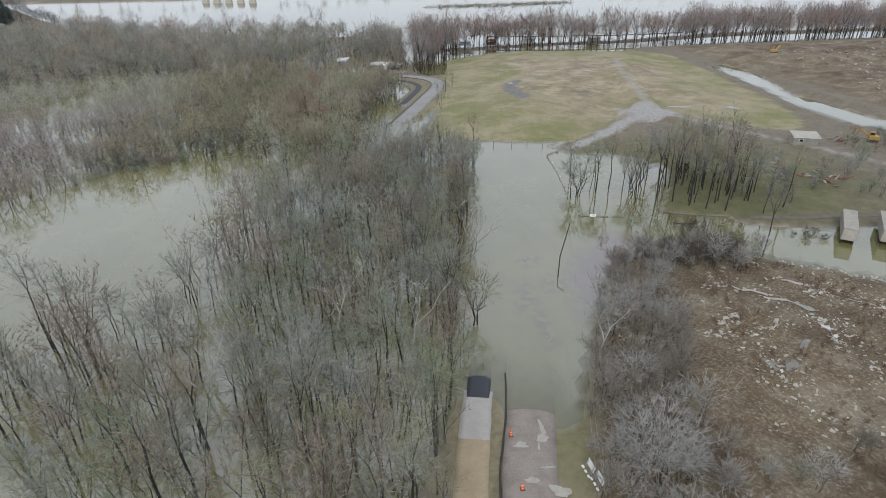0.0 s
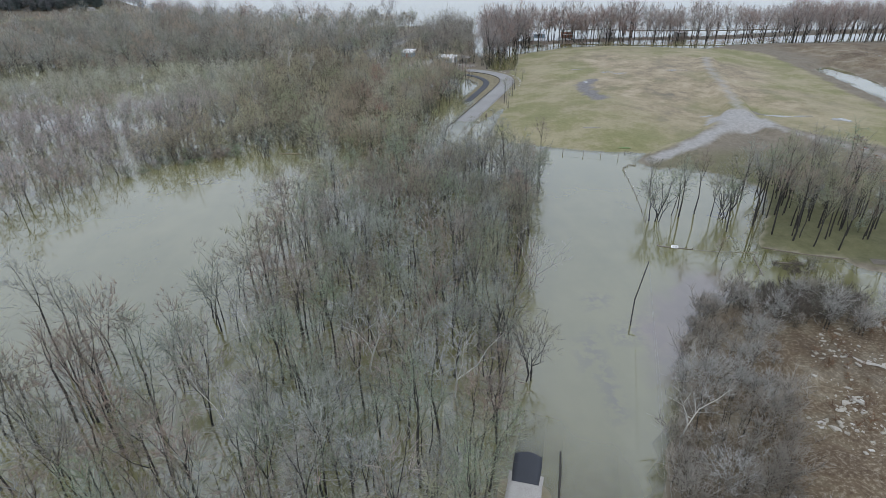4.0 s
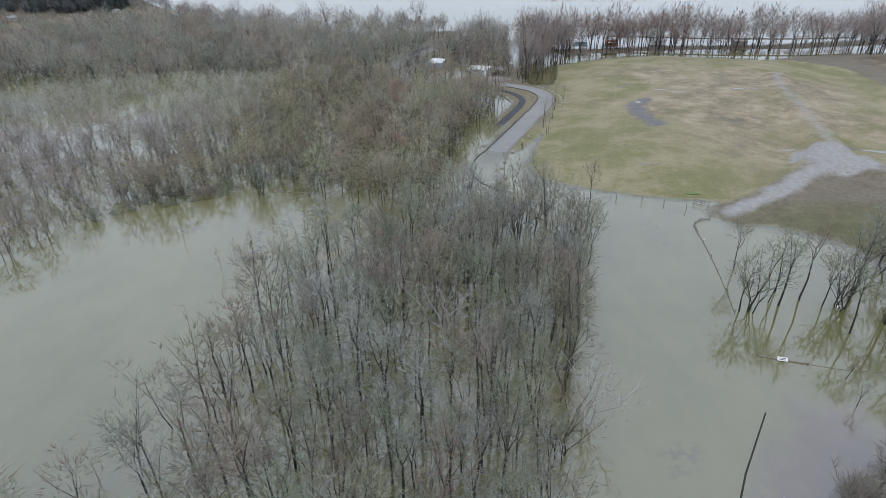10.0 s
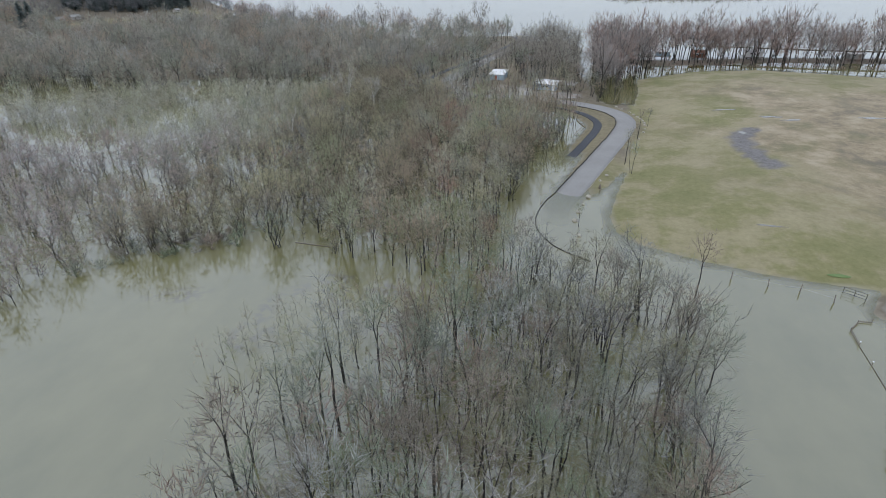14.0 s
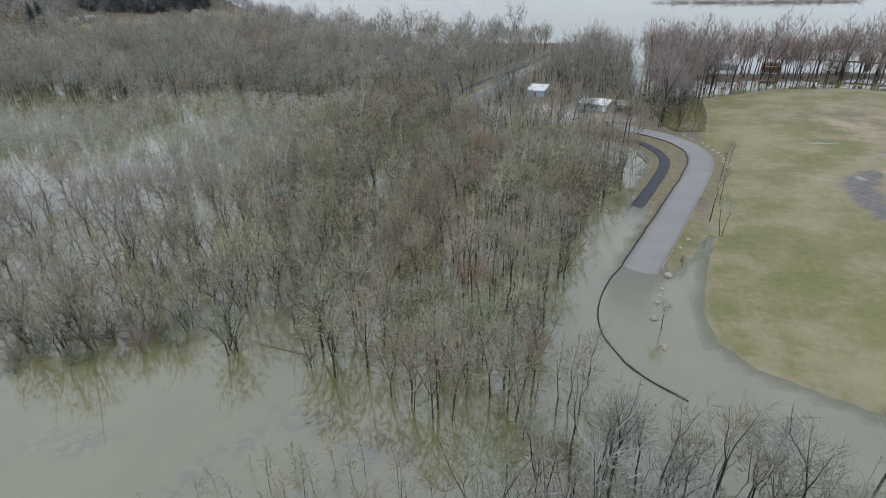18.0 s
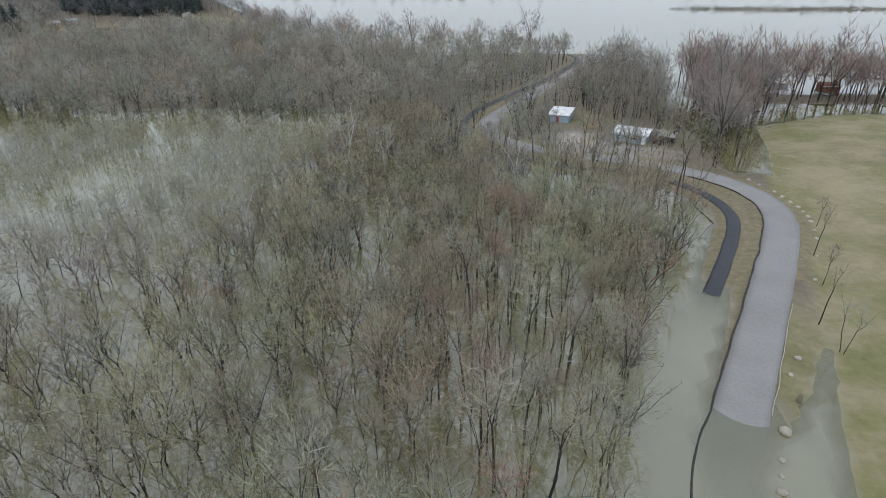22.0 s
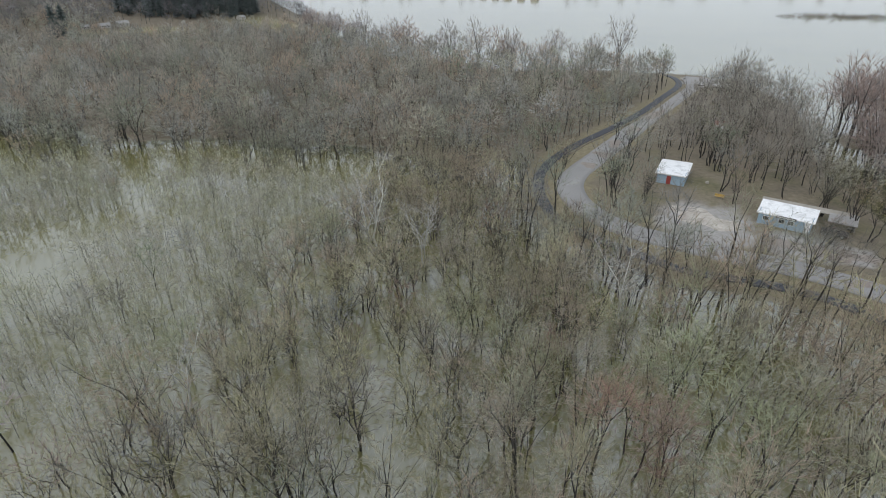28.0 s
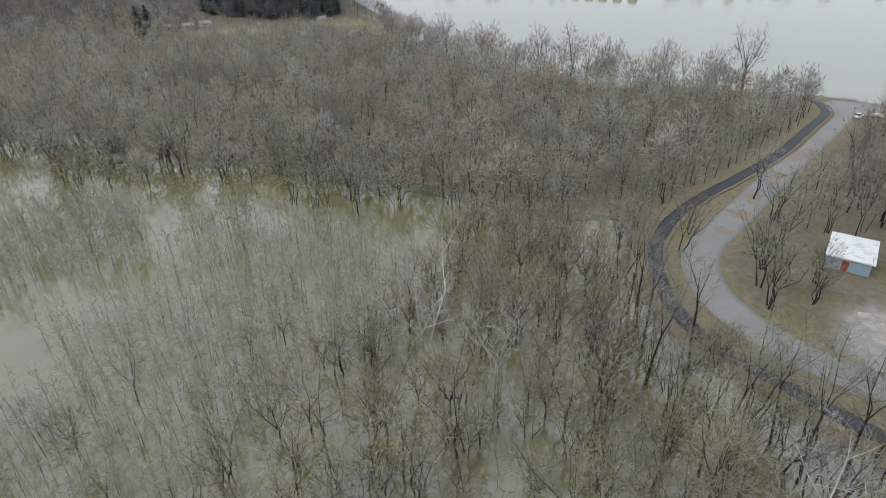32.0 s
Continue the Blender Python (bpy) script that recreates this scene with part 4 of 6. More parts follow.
SPECIAL += [(-53.5, 263.4, "red", 0, 0.95), (-50.3, 261.5, "red", 2, 0.9), (-54, 269.5, "red", 3, 0.85), (-67.5, 183.9, "red", 1, 1.0), (-73, 179.5, "red", 4, 1.0), (-61.9, 227.1, "red", 3, 0.6), (-59, 237.8, "red", 0, 0.65), (-86, 153.9, "red", 0, 0.85), (-76.6, 153.8, "red", 3, 0.9), (-61.6, 183.5, "red", 2, 0.8),
            (-73, 168, "open", 3, 0.85), (-56.2, 165.5, "open", 1, 0.7), (-65.4, 228.5, "open", 2, 0.9), (-87, 145, "open", 0, 0.8), (-12.7, 160.6, "open", 2, 0.8), (-82, 190, "open", 1, 0.9), (-90, 172, "open", 3, 0.9), (-66, 190, "open", 2, 0.85)]
SPECIAL += [(0.8, 213.5, "open", 0, 1.0), (-2.5, 204.5, "red", 2, 1.1), (3.2, 222.5, "open", 3, 0.95), (-4.2, 195.5, "open", 1, 0.95), (4.8, 231.5, "red", 0, 1.05), (-6.5, 186, "open", 2, 0.9), (-1.2, 228, "red", 3, 1.0), (-7.5, 176, "open", 3, 0.85), (5.8, 240.5, "open", 1, 0.85)]
SP = np.array([q[:2] for q in SPECIAL])


def clear_of_special(P, r=2.8):
    return np.min(np.hypot(P[:, None, 0] - SP[None, :, 0], P[:, None, 1] - SP[None, :, 1]), axis=1) > r


for x, y, kind, k, s in SPECIAL:
    if kind == "open":
        plant("spreading_tree", x, y, ("open", k), *OPEN[k], M_TRUNK, M_TWIG, rg.uniform(0, 360), s, "bare many-stemmed tree spreading over flood water", "spreading trees")
    elif kind == "red":
        plant("budding_tree", x, y, ("red", k), *VASE[k], M_TRUNK, M_REDTWIG, rg.uniform(0, 360), s, "many-stemmed tree with a reddish-brown haze of buds", "budding trees")
    elif kind == "pale":
        plant("grey_bush", x, y, ("pale", k), *PALETREE[k], M_SAPWOOD, M_PALEBUSH, rg.uniform(0, 360), s, "pale grey rounded bare tree in the thicket", "pale bushes", "bush")
    else:
        plant("sycamore_tree", x, y, ("syc", k), *SYCAMORE[k], M_WHITEBARK, M_PALEBUSH, rg.uniform(0, 360), s, "bare white-barked tree standing among grey trees", "white-barked trees")
white = np.array([q[:2] for q in SPECIAL if q[2] == "syc"])
south, mid = (P[clear_of_special(P) & (np.min(np.hypot(P[:, None, 0] - white[None, :, 0], P[:, None, 1] - white[None, :, 1] + 2), axis=1) > 4.2)] for P in (south, mid))
own_s, rest_s = split_near(south, 150)
own_m, rest_m = split_near(mid, 130)
for P, grp in ((own_s, "trees of the south wood"), (own_m, "trees of the middle wood")):
    zs = height(P)
    for (x, y), z in zip(P, zs):
        k = int(rg.integers(0, len(NEAR)))
        red = grp.endswith("middle wood") and rg.random() < 0.15
        plant("bare_tree", x, y, ("near", k, red, grp), *NEAR[k], M_TRUNK, M_REDTWIG if red else (M_WARMTWIG if grp.endswith("middle wood") else M_TWIG), rg.uniform(0, 360), rg.uniform(0.7, 1.12),
              "slender bare tree with reddish buds standing in flood water" if red else "slender bare grey tree standing in flood water", grp, z=z, lean=(rg.normal() * 3, rg.normal() * 3))
woods("south_wood", "dense bare grey trees standing in flood water", rest_s, NEAR[:6] + MID[:4], [M_TRUNK, M_TWIG], 11, (0.65, 1.1))
woods("open_wood", "spreading bare trees standing apart in flood water", mid_open[clear_of_special(mid_open, 4)], VASE, [M_TRUNK, M_WARMTWIG], 23, (0.7, 1.15))
woods("middle_wood", "bare brown-grey trees standing in flood water", rest_m, MID, [M_TRUNK, M_WARMTWIG], 12, (0.6, 1.05))
under = np.vstack([scatter([(-48, 110), (-45, 121), (-38, 130), (-28, 132), (-17, 128), (-12, 119), (-20, 115), (-30, 112)], 2.6, 43), scatter(SOUTH_WOOD, 5.4, 41), scatter(MID_WOOD, 5.2, 42, off_lanes)])
woods("understory", "thin saplings growing among the flooded trees", under, SAPLING, [M_TRUNK, M_WARMTWIG], 19, (0.5, 1.1))
west = scatter(WEST_WOOD, 5.4, 3, lambda P: (P[:, 0] > -205) & (np.hypot((P[:, 0] + 143) / 25, (P[:, 1] - 203) / 12) > 1))
woods("west_wood", "bare trees and thickets west of the flooded slough", west, MID[:3] + VASE[:3], [M_TRUNK, M_WESTTWIG], 13, (0.5, 0.95))
slough = smooth([(-168, 209), (-150, 211), (-132, 214), (-128, 226), (-136, 236)])
inlet = smooth([(-136, 262), (-152, 277), (-168, 306)])
sap = scatter(SAPLINGS, 2.25, 4, lambda P: (wobble(P, 40, 16) > -0.62 - 0.006 * (P[:, 0] + 130)) & (P[:, 0] + 0.35 * (P[:, 1] - 200) > -185) & (dist_line(P, slough)[0] > 5.5 + 3 * wobble(P, 9, 17)) & (dist_line(P, inlet)[0] > 4 + 2 * wobble(P, 9, 17)))
woods("sapling_stand", "dense pale thin saplings standing in flood water", sap, SAPLING, [M_SAPWOOD, M_PALE], 14, (0.75, 1.35))
sap_trees = scatter(SAPLINGS, 10, 44, lambda P: wobble(P, 40, 16) > 0.1)
woods("standing_trees", "taller bare trees standing among the saplings", sap_trees, MID, [M_TRUNK, M_TWIG], 45, (0.5, 0.85))
north = scatter(NORTH_WOOD, 7.4, 5, lambda P: off_lanes(P) & (meadow_at(P + (-16, 15)) < 0.3) & (meadow_at(P) < 0.2) & ((P[:, 0] > -310) | (np.sin(P[:, 0] * 77.7 + P[:, 1] * 31.3) > -0.3)))
woods("north_wood", "brown leafless woodland towards the river", north, FAR, [M_TRUNK, M_FARTWIG], 15, (0.6, 1.25))
brush = scatter([p for p in NORTH_WOOD if p[0] > -310], 7.5, 46, off_lanes)
woods("north_underbrush", "tangled brown brush under the north wood", brush, SHRUB, [M_TRUNK, M_PALE], 47, (0.7, 1.3))
near_brush = scatter([(-60, 318), (-90, 306), (-150, 300), (-150, 350), (-90, 390), (-34, 415), (-30, 398), (-42, 352), (-48, 330)], 4.6, 55, off_lanes)
woods("roadside_brush", "rusty brown brush along the cycle path", near_brush, SHRUB, [M_TRUNK, M_TWIG], 56, (0.7, 1.3))
fringe = scatter([(-57, 300), (-60, 322), (-86, 312), (-120, 308), (-158, 312), (-172, 300), (-232, 305), (-300, 275), (-300, 255), (-225, 268), (-172, 272), (-150, 288), (-118, 288), (-86, 292)], 6.6, 48, lambda P: wobble(P, 22, 49) > -0.25)
woods("fringe_trees", "dark-trunked trees along the flooded wood edge", fringe, VASE, [M_TRUNK, M_FARTWIG], 50, (0.95, 1.35))
shore = scatter(SHORE_WOOD, 6.5, 51)
woods("shore_wood", "tall bare trees along the river shore", shore, TALL, [M_TRUNK, M_SHORETWIG], 52, (0.7, 1.15))
hill = scatter(HILL_WOOD, 10.5, 53, lambda P: meadow_at(P) < 0.2)
woods("hill_wood", "dark mixed woodland on the rise beyond the meadow", hill, FAR, [M_TRUNK, M_HAZEDTWIG], 54, (0.8, 1.3))
house = scatter(HOUSE_WOOD, 5.8, 6, off_lanes)
woods("cabin_wood", "leafless trees round the cabins", house, MID[2:5] + VASE, [M_TRUNK, M_CABINTWIG], 16, (0.75, 1.2))
river = scatter(RIVER_WOOD, 5.6, 7, lambda P: (signed(P, LAWN) < -2) & (np.sin(P[:, 0] * 77.7 + P[:, 1] * 31.3) > np.clip((P[:, 0] - 130) / 40, 0, 1) * 0.9 - 1.05) & (wobble(P, 30, 71) + 0.008 * (P[:, 0] - 60) > -0.2 - 2 * (P[:, 0] < 48)))
woods("river_wood", "leafless trees along the river bank", river, TALL, [M_TRUNK, M_SHORETWIG], 17, (0.85, 1.3))
crest = scatter([(42, 330), (68, 343), (97, 350), (122, 344), (170, 346), (205, 350), (205, 366), (170, 364), (120, 364), (60, 356), (40, 345)], 4.2, 73)
woods("bank_scrub", "dark brush on the bank behind the lawn", crest, SHRUB, [M_TRUNK, M_SHORETWIG], 74, (0.6, 1.1))
ivy_o = rg.normal(size=(900, 3))
ivy_o /= np.linalg.norm(ivy_o, axis=1)[:, None]
ivy_s = ivy_o * (rg.uniform(0.4, 1, 900) ** 0.5)[:, None] * (1.9, 1.9, 5.2) * (0.75 + 0.25 * np.sin(ivy_o[:, 2:] * 5 + 1)) + (0, 0, 8)
ivy = (TALL[0][0], slivers(ivy_s, ivy_o, np.full(900, 0.7), np.full(900, 0.5), rg))
plant("ivy_tree", 111.5, 363, ("ivy", 0), *ivy, M_TRUNK, M_EVERGREEN, 0, 0.85, "bare tree wrapped in dark green ivy", "ivy trees", z=0.3)
bank = scatter(FARBANK, 44, 8, lambda P: (np.abs(P[:, 0] - 100) < 900) & (signed(P, FARBANK) < 70))
woods("far_bank_wood", "hazy bare woodland on the far bank", bank, MID[4:5], [M_TRUNK, M_TWIG], 18, (1.5, 2.2))
bar = scatter(SANDBAR, 3.4, 9)
woods("sandbar_scrub", "low bare scrub on a drowned sandbar", bar, SHRUB, [M_BRUSH, M_BRUSH], 20, (0.7, 1.3))
reed = scatter([(-86, 128), (-76, 138), (-66, 143), (-58, 147), (-60, 152), (-72, 150), (-86, 142)], 3.2, 57)
woods("bank_brush", "tangled grey brush at the edge of the slough", reed, BUSH, [M_TRUNK, M_TWIG], 58, (0.6, 1.0))
# trees beside the cycle path and the road
n_ = np.gradient(TRAIL_N[:, :2], axis=0)
n_ = np.column_stack([-n_[:, 1], n_[:, 0]]) / np.linalg.norm(n_, axis=1)[:, None]
for i in range(int(np.argmin(np.hypot(TRAIL_N[:, 0] + 50, TRAIL_N[:, 1] - 300))), len(TRAIL_N) - 6, 3):
    x, y = TRAIL_N[i, :2] + n_[i] * rg.uniform(3.4, 7)
    k = int(rg.integers(0, len(MID)))
    plant("path_tree", x, y, ("mid", k), *MID[k], M_TRUNK, M_TWIG, rg.uniform(0, 360), rg.uniform(0.65, 1.0), "bare grey-brown tree leaning over the cycle path", "trees beside the path", lean=(rg.normal() * 4, rg.normal() * 4))
# a row of dark trees on the bank before the cycle path
row = [(-45.5, 263), (-41, 267), (-38.5, 264.5), (-34, 263), (-31, 259.5), (-27.5, 262), (-24, 258.5), (-21.5, 261), (-18.5, 257.5), (-15.5, 256), (-13, 258.8), (-10, 256.5), (-7, 258.8), (-4.5, 256.5), (-2, 257.6), (1, 255.5), (4, 255.2), (6.5, 252), (9, 249), (-49, 275), (-51, 281), (-54, 288), (-47, 270), (-42, 259),
       (-36, 258), (-29, 255), (-22, 253.5), (-12, 252), (-3, 252), (10, 243), (7, 246)]
for i, (x, y) in enumerate(row):
    k = (0, 7, 2, 4, 1, 6)[i % 6]
    plant("bank_tree", x, y, ("near", k, False), *NEAR[k], M_TRUNK, M_TWIG, rg.uniform(0, 360), rg.uniform(0.9, 1.2), "dark-trunked bare tree on the flooded bank", "trees on the bank", lean=(rg.normal() * 4, rg.normal() * 4))
# thickets of the rubble yard and its edges
edge_bush = scatter([(18, 4), (19, 22), (21.5, 31), (25.8, 41.5), (31.3, 52.6), (36.3, 62.6), (44, 69), (58, 70), (68, 63), (62, 58), (50, 60), (44, 52), (40, 40), (34, 26), (30, 2)], 2.8, 61)
woods("yard_thicket", "grey leafless thicket along the rubble yard", edge_bush, BUSH, [M_TRUNK, M_GREYBUSH], 62, (0.5, 1.25))
thicket_trees = scatter([(20, 8), (24, 30), (29, 41), (36, 55), (46, 63), (46, 55), (38, 42), (33, 26), (28, 4)], 6.0, 75)
woods("thicket_trees", "slim grey trees rising out of the thicket", thicket_trees, NEAR[2:6], [M_TRUNK, M_GREYBUSH], 76, (0.4, 0.62))
islet = np.vstack([scatter([(58.5, 79.8), (60, 82.4), (66, 82), (68, 80), (63, 78.6)], 1.5, 69), scatter([(79, 73), (82, 75), (88, 73.5), (88, 70), (82, 70.5)], 1.9, 70)])
woods("islet_brush", "dark tangled brush standing in the channel", islet, BUSH, [M_TRUNK, M_BRUSH], 72, (0.35, 0.6))
low_brush = scatter([(43, 67), (47, 71), (58, 72.5), (67, 68), (60, 61), (50, 60)], 2.2, 63)
woods("bramble_patch", "dark low bramble on the bank", low_brush, BUSH, [M_BRUSH, M_BRUSH], 64, (0.6, 1.0))
south_bush = scatter([(24, -20), (30, 14), (42, 20), (60, 14), (90, 10), (110, -20)], 5.2, 65)
woods("yard_scrub", "brown-grey scrub on rough ground", south_bush, BUSH, [M_TRUNK, M_TWIG], 66, (0.6, 1.0))
east_scrub = scatter([(78, 86), (104, 86), (160, 80), (160, 125), (140, 135), (128, 112), (104, 108), (96, 124), (80, 120), (76, 100)], 6.5, 67, lambda P: dist_line(P, TRACK_E)[0] > 4)
woods("east_scrub", "thin bare scrub on rough grass", east_scrub, BUSH, [M_TRUNK, M_TWIG], 68, (0.6, 1.3))
SPIT = [(45.1, 101.3), (48.9, 103.8), (50.2, 103.1), (54.6, 104.6), (57.4, 103.3), (63.5, 106.1), (67.3, 110.7), (51, 85.5), (57.4, 95.8), (64, 98.2), (47.5, 114.4), (43.2, 101.2), (51.8, 107.2), (67.6, 112.7), (65.8, 94.1), (67.9, 90.5),
        (70.8, 88.5), (74.8, 87), (59.1, 102.2), (72, 97), (76, 92), (80, 95), (77, 101), (82, 90), (85, 97), (88, 91), (80, 106), (86, 104), (92, 96), (75, 108), (96, 90), (90, 110), (98, 100), (83, 113), (49.2, 80.1), (70.6, 67.2), (102, 94), (94, 104)]
SPIT = [q for q in SPIT if q[0] < 91]
SPIT += [(71, 103), (78, 112), (73, 115), (88, 86), (82, 84), (69, 104), (66, 101)]
woods("spit_wood", "grey bare trees crowded on the grassy spit", scatter([(66, 97), (69, 90), (84, 89), (91, 104), (88, 120), (78, 122), (74, 112)], 3.6, 24, lambda P: dist_line(P, TRACK_E)[0] > 4), NEAR[:4], [M_TRUNK, M_TWIG], 25, (0.6, 0.95))
for i, (x, y) in enumerate(SPIT):
    low_ = y < 86 and x < 60
    k = (1, 3, 0, 7, 2, 5)[i % 6]
    if i in (0, 5, 18, 35):
        plant("spreading_tree", x, y, ("open", i % 4), *OPEN[i % 4], M_TRUNK, M_TWIG, rg.uniform(0, 360), 1.1, "bare dark tree standing alone in shallow water", "spreading trees")
    else:
        plant("bare_tree", x, y, ("spit", k), *NEAR[k], M_TRUNK, M_TWIG, rg.uniform(0, 360), 0.45 if low_ else rg.uniform(0.8, 1.05), "bare dark tree mirrored in shallow water", "trees by the spit", lean=(rg.normal() * 2.5, rg.normal() * 2.5))
for x, y, s in ((22.7, 197.2, 0.62), (21.8, 203.7, 0.6), (26.2, 215.7, 0.6), (28.1, 226.2, 0.55), (7.8, 163.8, 0.5), (-2.7, 151.2, 0.75), (25.5, 138.9, 0.85), (27, 273.5, 0.6), (25.8, 274, 0.5), (33, 240, 0.45)):
    k = int(rg.integers(0, 6))
    plant("young_tree", x, y, ("near", k, False), *NEAR[k], M_TRUNK, M_TWIG, rg.uniform(0, 360), s, "small bare tree beside the road", "roadside trees")

# ---- things ----
M_WALL = plain("pale_blue_siding", (0.24, 0.34, 0.42), (0.31, 0.41, 0.49), 0.6, 9, 0.7, 0, 0.01)
M_TIN = plain("white_metal_roof", (0.46, 0.47, 0.46), (0.80, 0.81, 0.80), 0.55, 3, 0.4, 0, 0.004, 0.40, 0.10)
M_DARKTIN = plain("grey_metal_roof", (0.22, 0.22, 0.21), (0.34, 0.33, 0.31), 0.8, 7, 0.55, 0, 0.004)
M_RED = plain("faded_red_paint", (0.22, 0.035, 0.03), (0.30, 0.06, 0.045), 1.0, 8, 0.6, 0, 0)
M_GLASS = plain("dark_window_glass", (0.02, 0.024, 0.028), (0.03, 0.035, 0.04), 1.0, 3, 0.08, 0, 0)
M_YELLOW = plain("yellow_machine_paint", (0.36, 0.235, 0.06), (0.44, 0.30, 0.09), 1.0, 8, 0.55, 0, 0)
M_RUST = plain("rusty_scrap", (0.17, 0.075, 0.045), (0.28, 0.13, 0.08), 1.2, 10, 0.85, 0, 0.02)
M_STEEL = plain("galvanised_steel", (0.30, 0.30, 0.29), (0.42, 0.42, 0.40), 1.5, 12, 0.5, 0.6, 0)
M_TYRE = plain("black_rubber", (0.018, 0.018, 0.018), (0.03, 0.03, 0.03), 2.0, 12, 0.85, 0, 0)
M_TANK = plain("bleached_timber", (0.25, 0.235, 0.20), (0.36, 0.335, 0.285), 1.0, 10, 0.9, 0, 0.01)
M_BRIGHTGRASS = plain("fresh_green_grass", (0.10, 0.17, 0.05), (0.16, 0.21, 0.08), 0.8, 6, 0.9, 0, 0.03)
M_SILT = plain("dried_pale_silt", (0.33, 0.31, 0.265), (0.42, 0.395, 0.345), 1.2, 7, 0.95, 0, 0.01)
rt = np.random.default_rng(5)


def beam(a, b, w, h, bevel=0.0):
    """A squared bar from a to b."""
    a, b = Vector(a), Vector(b)
    d = b - a
    q = d.to_track_quat("X", "Z").to_matrix().to_4x4()
    bm = bmesh.new()
    bmesh.ops.create_cube(bm, size=1, matrix=Matrix.Translation((a + b) / 2) @ q @ Matrix.Diagonal((d.length, w, h, 1)))
    if bevel:
        bmesh.ops.bevel(bm, geom=bm.edges[:], offset=bevel, segments=1, affect="EDGES")
    return bm


def stick(a, b, r1, r2, sides=7):
    a, b = Vector(a), Vector(b)
    d = b - a
    return rod(r1, r2, d.length, Matrix.Translation(a) @ d.to_track_quat("Z", "Y").to_matrix().to_4x4(), sides)


def sheet_roof(w, d, z0, z1, parent, mat, over=0.4):
    """A lean-to metal roof with standing ribs, low side at -d/2."""
    tilt = math.atan2(z1 - z0, d)
    m = Matrix.Translation((0, 0, (z0 + z1) / 2)) @ Matrix.Rotation(tilt, 4, "X")
    ln = math.hypot(d, z1 - z0) + 2 * over
    bm = bmesh.new()
    bmesh.ops.create_cube(bm, size=1, matrix=m @ Matrix.Diagonal((w + 2 * over, ln, 0.07, 1)))
    roof = part("roof", bm, mat, parent)
    n = int((w + 2 * over) / 0.9)
    for i in range(n + 1):
        x = -(w + 2 * over) / 2 + 0.03 + i * (w + 2 * over - 0.06) / n
        part("rib", box(0.05, ln, 0.05, m @ Matrix.Translation((x, 0, 0.03))), mat, roof)
    return roof


def cabin(name, x, y, turn, w, d, z0, z1, wall, roof, door, label, windows=((-0.25, 0.5),), z=None, stilts=0.0, doormat=None):
    """A small cabin with siding, a lean-to metal roof, a door and windows."""
    g = spot(x, y) if z is None else z
    e = empty(name, pose(x, y, g, 0, 0, turn), label=label, category="building")
    t = 0.14
    b = stilts - (0.25 if stilts == 0 else 0)
    for nm, sx, sy, px, py, hh in (("wall", w, t, 0, -d / 2 + t / 2, z0), ("wall", w, t, 0, d / 2 - t / 2, z1), ("wall", t, d - 2 * t, -w / 2 + t / 2, 0, (z0 + z1) / 2), ("wall", t, d - 2 * t, w / 2 - t / 2, 0, (z0 + z1) / 2)):
        wl_ = part(nm, box(sx, sy, hh - b - 0.02, Matrix.Translation((px, py, b))), wall, e)
        if sx > sy:
            for i in range(int(hh / 0.3)):
                part("clapboard", box(sx + 0.02, 0.03, 0.05, Matrix.Translation((px, py + (-0.08 if py < 0 else 0.08), b + 0.25 + i * 0.3))), wall, wl_)
    sheet_roof(w, d, z0 + 0.06, z1 + 0.06, e, roof)
    part("fascia", box(w + 0.8, 0.04, 0.16, Matrix.Translation((0, -d / 2 - 0.40, z0 - 0.16))), M_WHITE, e)
    if door is not None:
        dm = doormat or M_RED
        dr = part("door", box(0.95, 0.06, 2.02, Matrix.Translation((door * w, -d / 2 - 0.04, b + 0.2))), dm, e)
        part("door_frame", beam((door * w - 0.55, -d / 2 - 0.05, b + 2.28), (door * w + 0.55, -d / 2 - 0.05, b + 2.28), 0.06, 0.1), M_WHITE, dr)
        part("handle", box(0.05, 0.06, 0.12, Matrix.Translation((door * w + 0.36, -d / 2 - 0.09, b + 1.1))), M_STEEL, dr)
    for u, k in windows:
        fr = part("window", box(1.1, 0.06, 0.9, Matrix.Translation((u * w, -d / 2 - 0.04, b + 1.15))), M_WHITE, e)
        part("pane", box(0.94, 0.03, 0.74, Matrix.Translation((u * w, -d / 2 - 0.075, b + 1.23))), M_GLASS, fr)
    if stilts:
        part("floor_deck", box(w + 1.2, d + 1.6, 0.18, Matrix.Translation((0, -0.4, stilts - 0.2))), M_WOOD, e)
        for px in (-w / 2, 0, w / 2):
            for py in (-d / 2, d / 2):
                part("stilt", rod(0.11, 0.11, stilts + 0.8, Matrix.Translation((px, py, -0.9)), 8), M_WOOD, e)
    return e


cabin("cabin", -20.2, 309.3, -9, 6.2, 8.4, 2.45, 2.9, M_WALL, M_TIN, -0.06, "pale blue cabin with a white metal roof and red door", ())
cabin("cabin", 0.5, 289.9, -17, 9.2, 4.8, 2.4, 3.1, M_WALL, M_TIN, 0.42, "long pale cabin with a white metal roof on gravel", ((-0.05, 1), (0.12, 1), (-0.35, 1)), doormat=M_WHITE)
